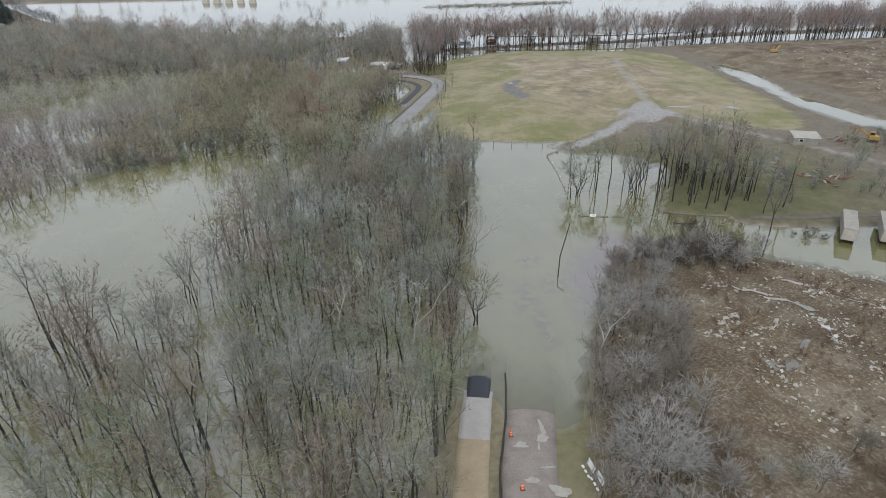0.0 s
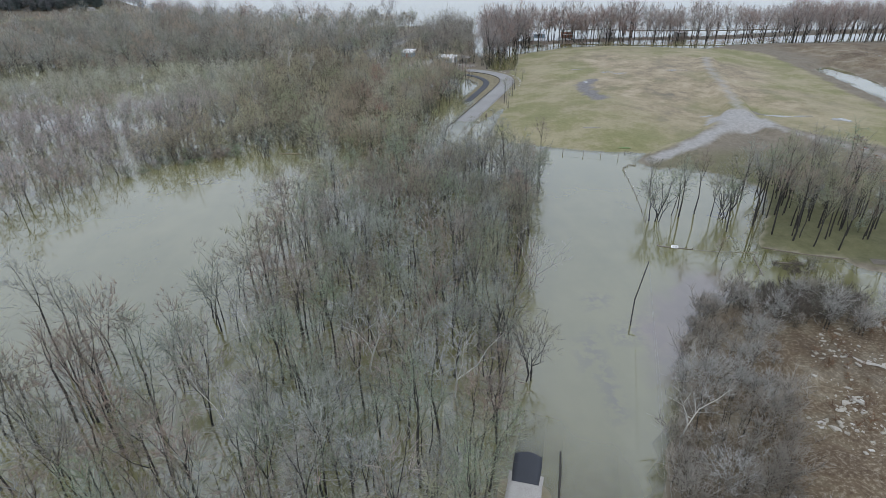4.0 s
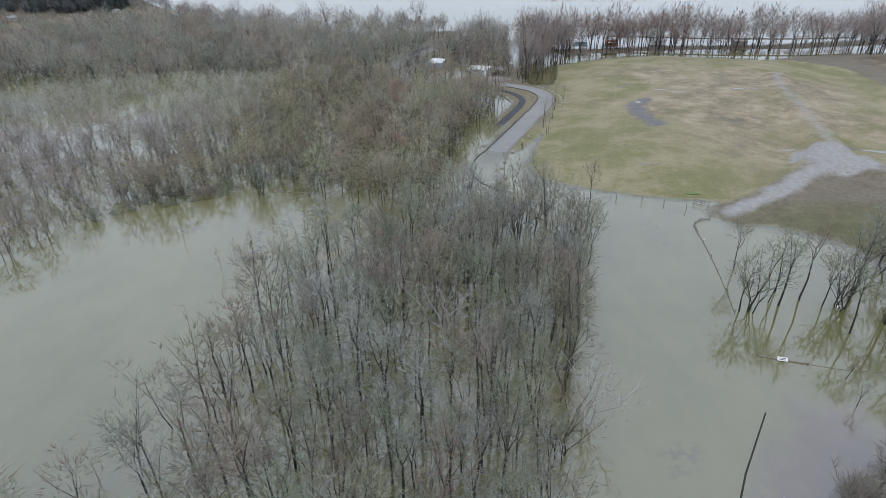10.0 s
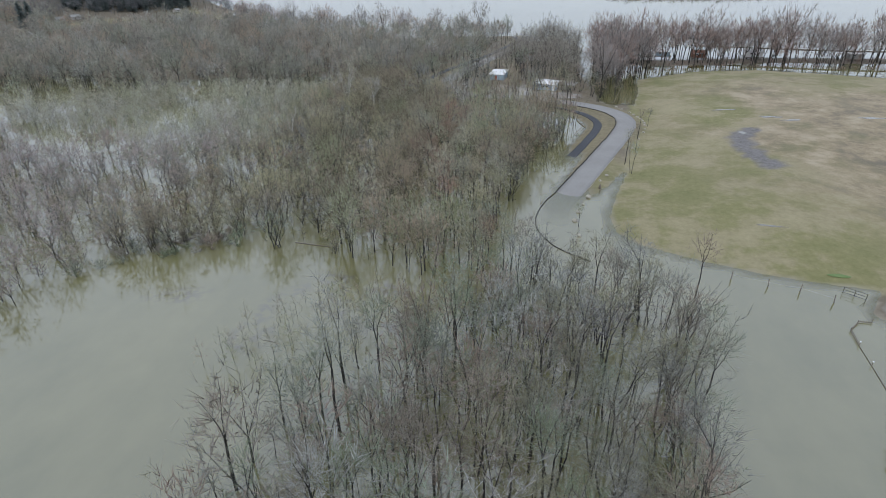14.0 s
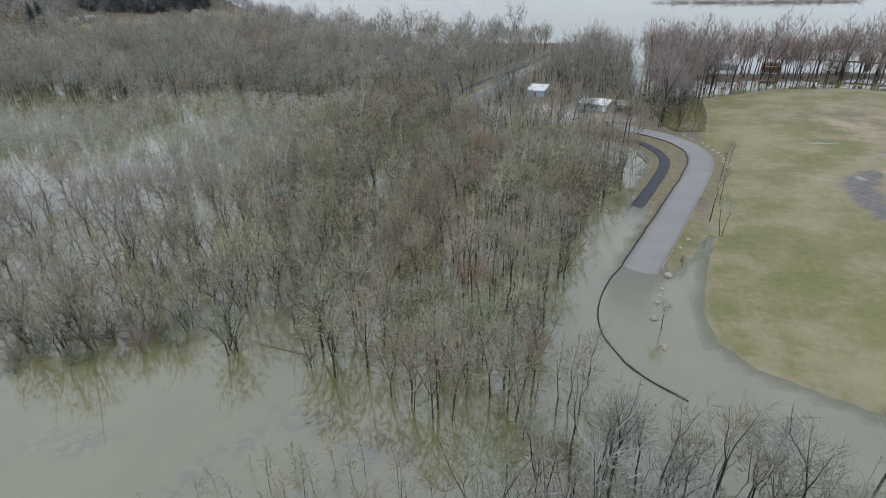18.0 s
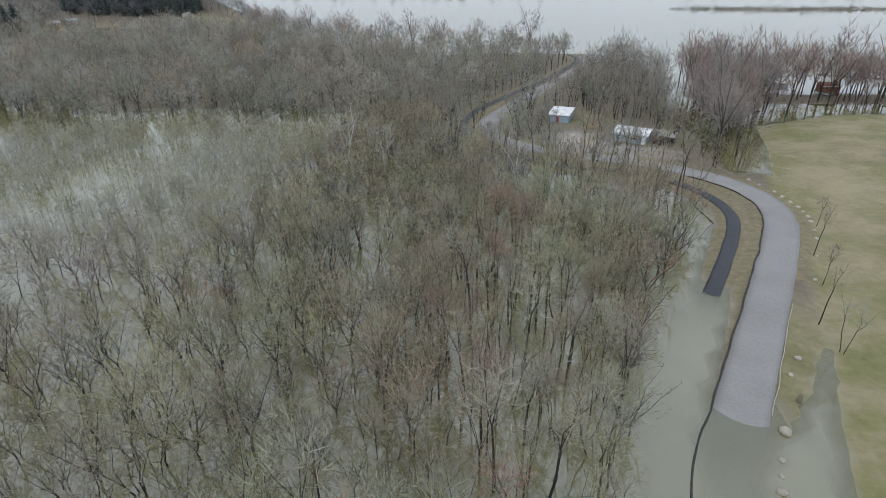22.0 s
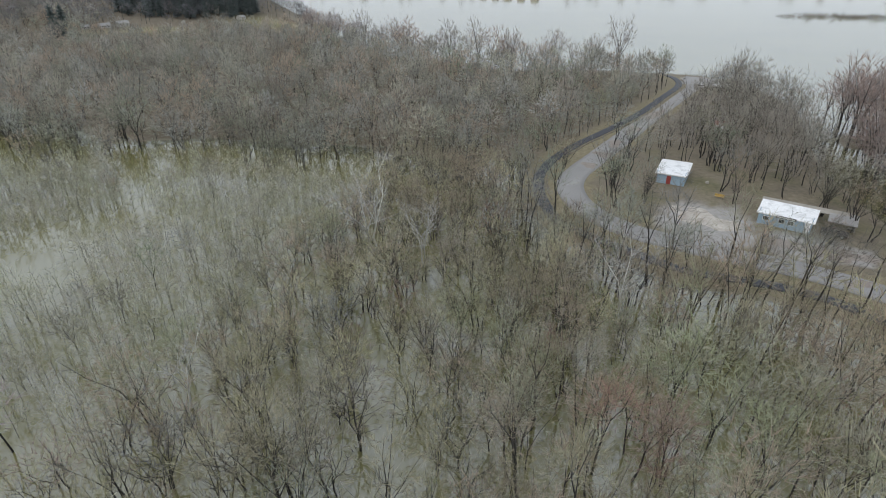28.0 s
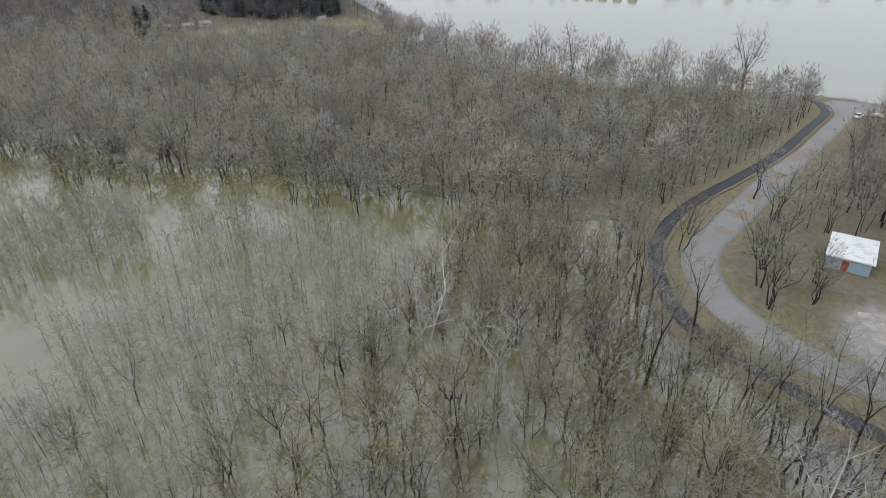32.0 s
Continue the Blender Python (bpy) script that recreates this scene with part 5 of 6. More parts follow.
# menu-like board under the eave, unreadable
sg = empty("sign_board", pose(0.5, 289.9, spot(0.5, 289.9), 0, 0, -17), label="dark sign board with pale unreadable bars on a cabin", category="sign")
part("panel", box(3.4, 0.05, 0.5, Matrix.Translation((0.2, -2.86, 2.05))), M_BLACK, sg)
for i in range(9):
    part("bar", box(0.22, 0.03, 0.26, Matrix.Translation((-1.2 + i * 0.34, -2.89, 2.17))), M_WHITE, sg)


def canopy(name, x, y, turn, w, d, h, roof, label):
    e = empty(name, pose(x, y, spot(x, y), 0, 0, turn), label=label, category="shelter")
    sheet_roof(w, d, h, h + 0.25, e, roof, 0.2)
    n = max(2, int(w / 3) + 1)
    for i in range(n):
        for py in (-d / 2, d / 2):
            part("post", box(0.12, 0.12, h + 0.3 if py > 0 else h + 0.1, Matrix.Translation((-w / 2 + i * w / (n - 1), py, -0.2))), M_WOOD, e)
    part("beam", beam((-w / 2, -d / 2, h - 0.1), (w / 2, -d / 2, h - 0.1), 0.08, 0.16), M_WOOD, e)
    part("beam", beam((-w / 2, d / 2, h + 0.12), (w / 2, d / 2, h + 0.12), 0.08, 0.16), M_WOOD, e)
    return e


canopy("picnic_shelter", 4.6, 294.6, -16, 15.5, 1.7, 2.2, M_TANK, "long low timber shelter behind the cabin")
canopy("carport", 10.3, 291, -17, 4.4, 5.0, 2.2, M_DARKTIN, "open carport with a grey metal roof")


def car(name, x, y, turn, paint, label, s=1.0):
    """A parked car: body, cabin glass, wheels and lights."""
    e = empty(name, pose(x, y, spot(x, y) + 0.03, 0, 0, turn) @ Matrix.Scale(s, 4), label=label, category="car")
    part("body", box(4.4, 1.75, 0.72, Matrix.Translation((0, 0, 0.32)), 0.14), paint, e)
    bm = bmesh.new()
    bmesh.ops.create_cube(bm, size=1, matrix=Matrix.Translation((-0.2, 0, 1.27)) @ Matrix.Diagonal((2.5, 1.55, 0.52, 1)))
    for v in bm.verts:
        if v.co.z > 1.3:
            v.co.x = -0.2 + (v.co.x + 0.2) * 0.68
            v.co.y *= 0.82
    bmesh.ops.bevel(bm, geom=bm.edges[:], offset=0.06, segments=1, affect="EDGES")
    cb = part("greenhouse", bm, M_GLASS, e, "dark car windows")
    part("roof_panel", box(1.6, 1.22, 0.04, Matrix.Translation((-0.2, 0, 1.525)), 0.015), paint, cb)
    for px in (-1.35, 1.35):
        for py in (-0.8, 0.8):
            wh = part("wheel", rod(0.32, 0.32, 0.2, Matrix.Translation((px, py - 0.1, 0.32)) @ Matrix.Rotation(-math.pi / 2, 4, "X"), 14), M_TYRE, e)
            part("rim", rod(0.19, 0.19, 0.22, Matrix.Translation((px, py - 0.11, 0.32)) @ Matrix.Rotation(-math.pi / 2, 4, "X"), 10), M_STEEL, wh)
    for py in (-0.6, 0.6):
        part("headlight", box(0.06, 0.32, 0.14, Matrix.Translation((2.19, py, 0.68))), M_WHITE, e)
        part("tail_light", box(0.06, 0.3, 0.14, Matrix.Translation((-2.19, py, 0.7))), M_RED, e)
    return e


car("parked_car", -8.7, 418.3, 70, M_WHITE, "white car parked at the roadside")
car("parked_car", 8.4, 287.4, -15, M_BLACK, "dark car parked beside the carport")


def tarp_lump(name, x, y, sx, sy, sz, mat, label, cat, z=None, turn=None, grp=""):
    """A rounded uneven lump."""
    bm = bmesh.new()
    bmesh.ops.create_icosphere(bm, subdivisions=2, radius=1)
    seed = rt.uniform(0, 50)
    for v in bm.verts:
        k = 1 + 0.22 * noise.noise(v.co * 1.3 + Vector((seed, 0, 0))) + 0.1 * noise.noise(v.co * 3.1 + Vector((0, seed, 0)))
        v.co = Vector((v.co.x * sx * k, v.co.y * sy * k, v.co.z * sz * k))
    me = bpy.data.meshes.new(name)
    bm.to_mesh(me)
    bm.free()
    me.materials.append(mat)
    ob = new(name, me)
    ob.matrix_world = pose(x, y, (spot(x, y) if z is None else z) + sz * 0.35, 0, 0, rt.uniform(0, 360) if turn is None else turn)
    return tagged(ob, label, cat, grp)


for x, y, s in ((10.9, 180.2, 0.75), (9.4, 175.7, 0.42), (8.7, 173.4, 0.35), (8.2, 171.3, 0.6), (7.2, 166.7, 0.7), (7.8, 159.6, 0.6), (16.3, 194.4, 0.5), (14.4, 190.7, 0.4)):
    tarp_lump("boulder", x, y, s, s * 0.8, s * 0.7, M_STONE, "pale limestone boulder marking the road edge", "rock", max(spot(x, y), -0.12), grp="boulders along the road")
for x, y, s in ((25.8, 263.6, 0.6), (27.4, 260.4, 0.45), (29.6, 256.6, 0.55), (30.6, 254.2, 0.6), (31.6, 251.8, 0.55), (32.3, 249, 0.6), (32.6, 246.6, 0.5), (32.6, 244, 0.6), (32.5, 241.6, 0.55), (31.9, 237.6, 0.45), (30.9, 233.6, 0.5), (28.6, 226, 0.4), (25.5, 217, 0.45)):
    tarp_lump("boulder", x, y, s, s * 0.8, s * 0.65, M_STONE, "pale limestone boulder in a row beside the lawn", "rock", grp="boulders by the lawn")
tarp_lump("tree_stump", 13.9, 185.7, 0.32, 0.3, 1.0, M_WOOD, "weathered dark tree stump on a grass strip", "stump")
tarp_lump("grass_tuft", 51.8, 149.2, 1.9, 0.6, 0.12, M_BRIGHTGRASS, "bright green grass patch at the waterline", "grass", turn=-4)


# filter sock along the road's edge, and the kerb across from it
def edging(name, line, off, r, mat, label, cat, lo, hi):
    d = np.gradient(line[:, :2], axis=0)
    d /= np.linalg.norm(d, axis=1)[:, None]
    q = line[:, :2] + np.column_stack([-d[:, 1], d[:, 0]]) * off
    q = q + np.column_stack([-d[:, 1], d[:, 0]]) * (0.18 * wobble(q, 6, 33))[:, None]
    P = np.column_stack([q, np.maximum(line[:, 2], 0.02) + r * 0.4])[lo:hi]
    V, F = tube(P, np.full(len(P), r) * (1 + 0.15 * np.sin(np.arange(len(P)) * 1.7)), 6)
    return tagged(new(name, raw_mesh(name, V, F, [mat], None, (), True)), label, cat)


def index_at(line, x, y):
    return int(np.argmin(np.hypot(line[:, 0] - x, line[:, 1] - y)))


edging("filter_sock", ROAD, 3.25, 0.12, M_BLACK, "long black filter sock along the road edge", "barrier", index_at(ROAD, 11, 152), index_at(ROAD, 12, 266))
edging("filter_sock", ROAD, 3.3, 0.12, M_BLACK, "dark edge strip between dirt path and road", "barrier", index_at(ROAD, 11, 12), index_at(ROAD, 16, 40))
edging("kerb", ROAD, -3.2, 0.07, M_CONCRETE, "grey concrete kerb beside the road", "kerb", index_at(ROAD, 7, 183), index_at(ROAD, 17, 211))
edging("filter_sock", TRAIL_N, -2.1, 0.14, M_WOOD, "brown straw sock beside the cycle path", "barrier", index_at(TRAIL_N, -47, 287), index_at(TRAIL_N, -18, 434))

# logs and drift
for a, b, r in (((11.2, 246.7, 0.1), (13.6, 237.8, 0.12), 0.16), ((9.6, 230, 0.05), (13.5, 236, 2.6), 0.11), ((-41.2, 118.0, 0.0), (-38.6, 117.6, 0.05), 0.08),
                ((60.4, 82.9, 0.05), (65.4, 82.0, 0.2), 0.18), ((57.8, 85.3, -0.02), (56.1, 78.3, 0.05), 0.16), ((-77, 146.4, 0.1), (-70, 144.6, 0.4), 0.2), ((-74, 145.5, 0.1), (-69, 147.4, 0.9), 0.16), ((25.8, 272.8, 0), (29.5, 281.5, 5.2), 0.14), ((-49, 149, 0.05), (-41, 148, 0.1), 0.14)):
    e = empty("fallen_log", label="grey fallen log lying in flood water", category="log", group="drift logs")
    part("log", stick(a, b, r, r * 0.5), M_WOOD, e)
    va, vb = Vector(a), Vector(b)
    for u in (0.45, 0.7):
        c = va.lerp(vb, u)
        part("branch_stub", stick(c, c + Vector((rt.uniform(-1, 1), rt.uniform(-1, 1), rt.uniform(0.1, 0.9))), r * 0.4, 0.015, 5), M_WOOD, e)
# start of the road: cones, barricade boards, silt patches
for x, y in ((11.2, 28.0), (10.6, 20.0)):
    e = empty("traffic_cone", pose(x, y, spot(x, y) + 0.1), label="orange traffic cone with white bands on the road", category="cone", group="traffic cones")
    part("base", box(0.5, 0.5, 0.06, Matrix(), 0.02), M_TYRE, e)
    part("cone", rod(0.22, 0.07, 0.95, Matrix.Translation((0, 0, 0.05)), 12), M_ORANGE, e)
    part("band", rod(0.185, 0.155, 0.16, Matrix.Translation((0, 0, 0.28)), 12), M_WHITE, e)
    part("band", rod(0.14, 0.115, 0.14, Matrix.Translation((0, 0, 0.58)), 12), M_WHITE, e)
for x, y, a in ((18.7, 21.5, 96), (19.05, 19.7, 96)):
    e = empty("barricade_board", pose(x, y, spot(x, y), 0, 0, a), label="white board barricade held by sandbags", category="barricade", group="barricade boards")
    part("panel", box(1.6, 0.05, 0.75, Matrix.Translation((0, 0, 0.5)) @ Matrix.Rotation(radians(20), 4, "X"), 0.01), M_WHITE, e)
    for px in (-0.6, 0.6):
        part("leg", beam((px, 0.1, 0), (px, -0.1, 1.2), 0.05, 0.05), M_STEEL, e)
        part("leg", beam((px, 0.5, 0), (px, -0.1, 1.15), 0.05, 0.05), M_STEEL, e)
    for px in (-0.7, 0.0, 0.7):
        part("sandbag", box(0.45, 0.28, 0.16, Matrix.Translation((px, 0.45, 0)), 0.06), M_WHITE, e)


def slick(name, x, y, rx, ry, mat, label, cat, turn=0.0, lift=0.02, seed=0, z=None):
    """A thin uneven patch lying on the ground."""
    n = 26
    rp = np.random.default_rng(seed)
    ph = rp.uniform(0, 6.28, 4)
    th = np.arange(n) * 2 * np.pi / n
    k = 1 + 0.22 * np.sin(2 * th + ph[0]) + 0.16 * np.sin(3 * th + ph[1]) + 0.13 * np.sin(5 * th + ph[2]) + 0.08 * np.sin(9 * th + ph[3])
    c, s = math.cos(radians(turn)), math.sin(radians(turn))
    out = np.column_stack([x + k * (rx * np.cos(th) * c - ry * np.sin(th) * s), y + k * (rx * np.cos(th) * s + ry * np.sin(th) * c)])
    rings = np.vstack([[[x, y]], (out + (x, y)) / 2, out])
    zz = height(rings) + lift if z is None else np.full(len(rings), z)
    V = np.column_stack([rings, zz])
    V[-n:, 2] -= 0.012
    F = []
    for i in range(n):
        j = (i + 1) % n
        F += [(0, 1 + i, 1 + j), (1 + i, 1 + n + i, 1 + n + j), (1 + i, 1 + n + j, 1 + j)]
    return tagged(new(name, raw_mesh(name, V, np.array(F), [mat], None, (), True)), label, cat, kind="structure")


M_PUDDLE = plain("puddle_water", (0.16, 0.15, 0.12), (0.22, 0.21, 0.17), 0.3, 1.0, 0.06, 0, 0)
for i, (x, y, rx, ry, a) in enumerate(((71, 244.5, 3.6, 0.9, -10), (75.5, 240.5, 2.8, 0.7, 10), (59.5, 255, 3.2, 0.7, 0), (100, 243, 5, 0.8, 5), (127.5, 170.5, 3.0, 1.6, -30), (110, 178, 7, 0.8, -25), (45.4, 165.4, 2.6, 0.35, -5), (58, 228.5, 1.8, 0.9, -60), (88, 180, 2.2, 0.6, 20), (118, 176, 3, 0.5, -20))):
    slick("puddle", x, y, rx, ry, M_PUDDLE, "shallow pale puddle on the lawn", "puddle", a, 0.05, i)
for i, (x, y, rx, ry, a) in enumerate(((12.0, 26.3, 1.0, 0.45, 5), (14.6, 26.7, 1.1, 0.8, 10), (15.3, 28.6, 0.35, 1.2, 0), (14.4, 22.6, 1.0, 0.12, 0), (11.9, 20.6, 0.7, 1.0, 20), (14.6, 19.2, 0.8, 1.0, 40), (13.9, 25, 0.14, 1.6, -12))):
    j = index_at(ROAD, x, y)
    slick("silt_patch", x, y, rx, ry, M_SILT, "pale dried silt on the asphalt", "silt", a, 0, 40 + i, max(ROAD[j, 2] + 0.035, 0.03))

for i, (x, y, rx, ry, a) in enumerate(((-40, 313, 1.6, 2.6, 10), (-37.5, 323, 2.2, 3.0, -15), (-35.2, 334, 1.8, 4.0, -15), (-31, 350, 2.2, 6.0, -16), (-26, 369, 2.4, 7, -18), (-42, 300, 1.0, 2.4, 0), (8, 268.5, 2.6, 1.0, 20))):
    j = index_at(ROAD, x, y)
    slick("mud_patch", x, y, rx, ry, M_MUDROAD if i != 5 else M_PUDDLE, "thin brown mud washed over the road", "mud", a, 0, 60 + i, ROAD[j, 2] + 0.03)

M_SAND = plain("pale_sandy_soil", (0.27, 0.24, 0.20), (0.52, 0.48, 0.42), 0.45, 2.2, 0.95, 0, 0.02)
slick("sandy_clearing", -14.5, 287.5, 6.2, 4.2, M_SAND, "bare pale sandy soil before the cabins", "soil", -20, 0.05, 81)
slick("sandy_clearing", 5, 279.5, 9, 2.6, M_MUDROAD, "muddy gravel forecourt of the cabin", "soil", -12, 0.05, 82)

# leaning pole with its cables
pole = empty("utility_pole", label="leaning dark wooden utility pole in flood water", category="pole")
part("shaft", stick((28.1, 63.3, -1.2), (29.25, 66.2, 3.4), 0.11, 0.10, 10), M_TRUNK, pole)
part("leaning_top", stick((29.2, 66.1, 3.3), (32.3, 70.9, 7.4), 0.10, 0.08, 10), M_TRUNK, pole, "snapped leaning upper half")
pole2 = empty("utility_pole", label="upright dark wooden utility pole by the road", category="pole")
part("shaft", stick((9.6, -9, -0.5), (9.6, -9, 9.6), 0.17, 0.12, 10), M_WOOD, pole2)
part("crossarm", beam((8.7, -8.8, 9.0), (10.5, -9.2, 9.0), 0.1, 0.12), M_WOOD, pole2)
for dx in (-0.45, 0.45):
    cable = empty("overhead_cable", label="thin pale overhead cable sagging to the leaning pole", category="cable", group="overhead cables")
    hang = [Vector((9.6 + dx, -9, 9.1)).lerp(Vector((32.3, 70.9, 7.3)), k / 10) - Vector((0, 0, 1.6 * (k / 10) * (1 - k / 10))) for k in range(11)]
    V, F = tube([v[:] for v in hang], np.full(11, 0.009), 4)
    o = new("wire", raw_mesh("wire", V, F, [M_STEEL]))
    o.parent = cable
# fence at the drowned car park
fence = empty("post_fence", label="drowned wire fence on leaning dark posts", category="fence")
posts = [(33.2, 146.2), (38.8, 144.4), (43.3, 143.3), (47.6, 140.6)]
for i, (x, y) in enumerate(posts):
    part("post", stick((x, y, -1.2), (x + 0.15 * (-1) ** i, y + 0.2, 1.5), 0.09, 0.08), M_WOOD, fence)
for (x, y), (x2, y2) in zip(posts, posts[1:]):
    part("wire", stick((x, y, 0.9), (x2, y2, 0.9), 0.012, 0.012, 4), M_STEEL, fence)
chain = empty("rail_fence", label="half-sunk dark rail fence with white-capped posts", category="fence")
line = [(50.9, 135.8), (48.6, 135.2), (46.7, 133.0), (46.2, 129.3), (45.8, 124.8), (45.2, 119.0), (44.5, 113.7), (43.4, 106.5), (42.3, 100.4)]
for i, (x, y) in enumerate(line):
    p = part("post", rod(0.06, 0.06, 1.9, Matrix.Translation((x, y, -1.2)), 8), M_WOOD, chain)
    if 2 < i < 7:
        part("cap", rod(0.10, 0.09, 0.14, Matrix.Translation((x, y, 0.68)), 8), M_WHITE, p, "white post cap")
for (x, y), (x2, y2) in zip(line, line[1:]):
    for z in (0.06, 0.35) if y > 132 else (0.05,):
        part("rail", beam((x, y, z), (x2, y2, z), 0.05, 0.09), M_WOOD, chain)
gate = empty("metal_gate", label="dark tubular gate standing in shallow water", category="gate")
g0, g1 = Vector((50.3, 144.2, 0)), Vector((52.9, 142.2, 0))
for z in (0.15, 0.65, 1.15):
    part("rail", stick(g0 + Vector((0, 0, z)), g1 + Vector((0, 0, z)), 0.035, 0.035, 6), M_BLACK, gate)
for p in (g0, g0.lerp(g1, 0.5), g1):
    part("upright", stick(p + Vector((0, 0, -0.8)), p + Vector((0, 0, 1.2)), 0.05, 0.05, 6), M_BLACK, gate)
rail = empty("guard_rail", label="low timber guard rail barely above the water", category="barrier")
rl = [(41.3, 89.8), (44.2, 88.9), (47.5, 88.2), (51.4, 87.3), (55.4, 87.0), (59.3, 86.8)]
for (x, y), (x2, y2) in zip(rl, rl[1:]):
    part("rail", beam((x, y, 0.05 if x < 45 else -0.01), (x2, y2, 0.05 if x < 45 else -0.01), 0.14, 0.16 if x < 45 else 0.08), M_WOOD, rail)
for x, y in rl:
    part("post", rod(0.1, 0.1, 1.6 if x < 50 else 1.35, Matrix.Translation((x, y, -1.3)), 8), M_WOOD, rail)
edge = empty("timber_edging", label="dark timber edging along the bank of the spit", category="barrier")
el = [(61.2, 88.7), (64.0, 87.2), (68.1, 85.6), (72.0, 84.5), (76.0, 83.5)]
for (x, y), (x2, y2) in zip(el, el[1:]):
    part("timber", beam((x, y, 0.08), (x2, y2, 0.08), 0.16, 0.2, 0.02), M_WOOD, edge)
wb = empty("warning_sign", pose(44.2, 88.6, 0.16, 0, 0, -12), label="white warning sign with dark bars on a drowned rail", category="sign")
part("panel", box(1.3, 0.08, 0.55, Matrix.Rotation(radians(-40), 4, "X"), 0.01), M_WHITE, wb)
for i in range(2):
    part("bar", box(0.9, 0.03, 0.08, Matrix.Rotation(radians(-40), 4, "X") @ Matrix.Translation((0, -0.055, 0.15 + i * 0.18))), M_BLACK, wb)
part("post", rod(0.06, 0.06, 1.4, Matrix.Translation((0, 0.2, -1.3)), 8), M_WOOD, wb)
fl = empty("floating_drum", pose(59.6, 102.9, -0.12, 0, 80, 30), label="white plastic drum adrift among trees", category="drum")
part("drum", rod(0.29, 0.29, 0.85, Matrix.Translation((0, 0, -0.4)), 14), M_WHITE, fl)
part("lid", rod(0.31, 0.31, 0.06, Matrix.Translation((0, 0, 0.44)), 14), M_BLACK, fl)

# benches, kiosk and small things round the cabins
bench = empty("bench", pose(-10.7, 299.7, spot(-10.7, 299.7), 0, 0, -12), label="yellowish wooden bench on thin grass", category="bench")
part("seat", box(1.9, 0.42, 0.06, Matrix.Translation((0, 0, 0.44)), 0.01), M_YELLOW, bench)
part("backrest", box(1.9, 0.05, 0.4, Matrix.Translation((0, 0.24, 0.55)), 0.01), M_YELLOW, bench)
for px in (-0.8, 0.8):
    part("leg", box(0.08, 0.4, 0.44, Matrix.Translation((px, 0, 0))), M_WOOD, bench)
cabin("kiosk", -6.9, 356.4, -10, 2.2, 2.2, 2.1, 2.5, M_WHITE, M_RED, 0.0, "small white kiosk with a red roof among trees", (), doormat=M_WOOD)
for x, y in ((-12.6, 308.6),):
    tarp_lump("water_tank", x, y, 0.45, 0.4, 0.5, M_TANK, "small pale tank beside the cabin", "tank")
for i, (x, y) in enumerate(((-3.4, 422.4), (-1.2, 421.6), (0.8, 424.5))):
    e = empty("utility_trailer", pose(x, y, spot(x, y), 0, 0, 20 + 25 * i), label="small white trailer parked by the turning area", category="trailer", group="small trailers")
    part("bed", box(2.6, 1.5, 0.7, Matrix.Translation((0, 0, 0.5)), 0.05), M_WHITE, e)
    part("drawbar", beam((1.2, 0, 0.5), (2.4, 0, 0.45), 0.08, 0.08), M_STEEL, e)
    for py in (-0.8, 0.8):
        part("wheel", rod(0.3, 0.3, 0.18, Matrix.Translation((0, py - 0.09, 0.3)) @ Matrix.Rotation(-math.pi / 2, 4, "X"), 12), M_TYRE, e)

# riverside cabins, walkway
for x, y, a, w, d, wall, roof, st, lb in ((60, 371, -8, 7, 5, M_WALL, M_TIN, 1.6, "pale river cabin on stilts with a white roof"), (77, 369, 5, 6, 4.5, M_RUST, M_RUST, 1.4, "rust-brown river cabin on stilts"), (52, 362, -15, 5, 4, M_WHITE, M_DARKTIN, 1.2, "white river cabin on stilts among bare trees"),
                                           (104, 372, 0, 8, 5, M_WHITE, M_DARKTIN, 1.6, "white river cabin with a grey roof on stilts"), (150, 370, 4, 7, 5, M_DARKTIN, M_TIN, 1.5, "grey river cabin on stilts behind trees"), (40, 372, -20, 6, 4.5, M_WHITE, M_TIN, 1.3, "small white river cabin in flood water")):
    cabin("river_cabin", x, y, a, w, d, st + 2.3, st + 2.9, wall, roof, 0.2, lb, ((-0.2, 1),), z=0.0, stilts=st, doormat=M_WOOD)
jetty = empty("raised_walkway", label="long dark raised walkway on posts by the river", category="walkway")
jl = [(78, 385), (100, 380), (125, 374), (150, 370), (180, 368), (215, 372)]
for (x, y), (x2, y2) in zip(jl, jl[1:]):
    part("deck", beam((x, y, 4.6), (x2, y2, 4.6), 1.8, 0.5), M_WOOD, jetty)
    part("handrail", beam((x, y - 0.9, 5.8), (x2, y2 - 0.9, 5.8), 0.08, 0.1), M_WOOD, jetty)
    for u in (0, 0.33, 0.66):
        part("post", stick((x + (x2 - x) * u, y + (y2 - y) * u, -2), (x + (x2 - x) * u, y + (y2 - y) * u, 4.5), 0.22, 0.2, 8), M_WOOD, jetty)

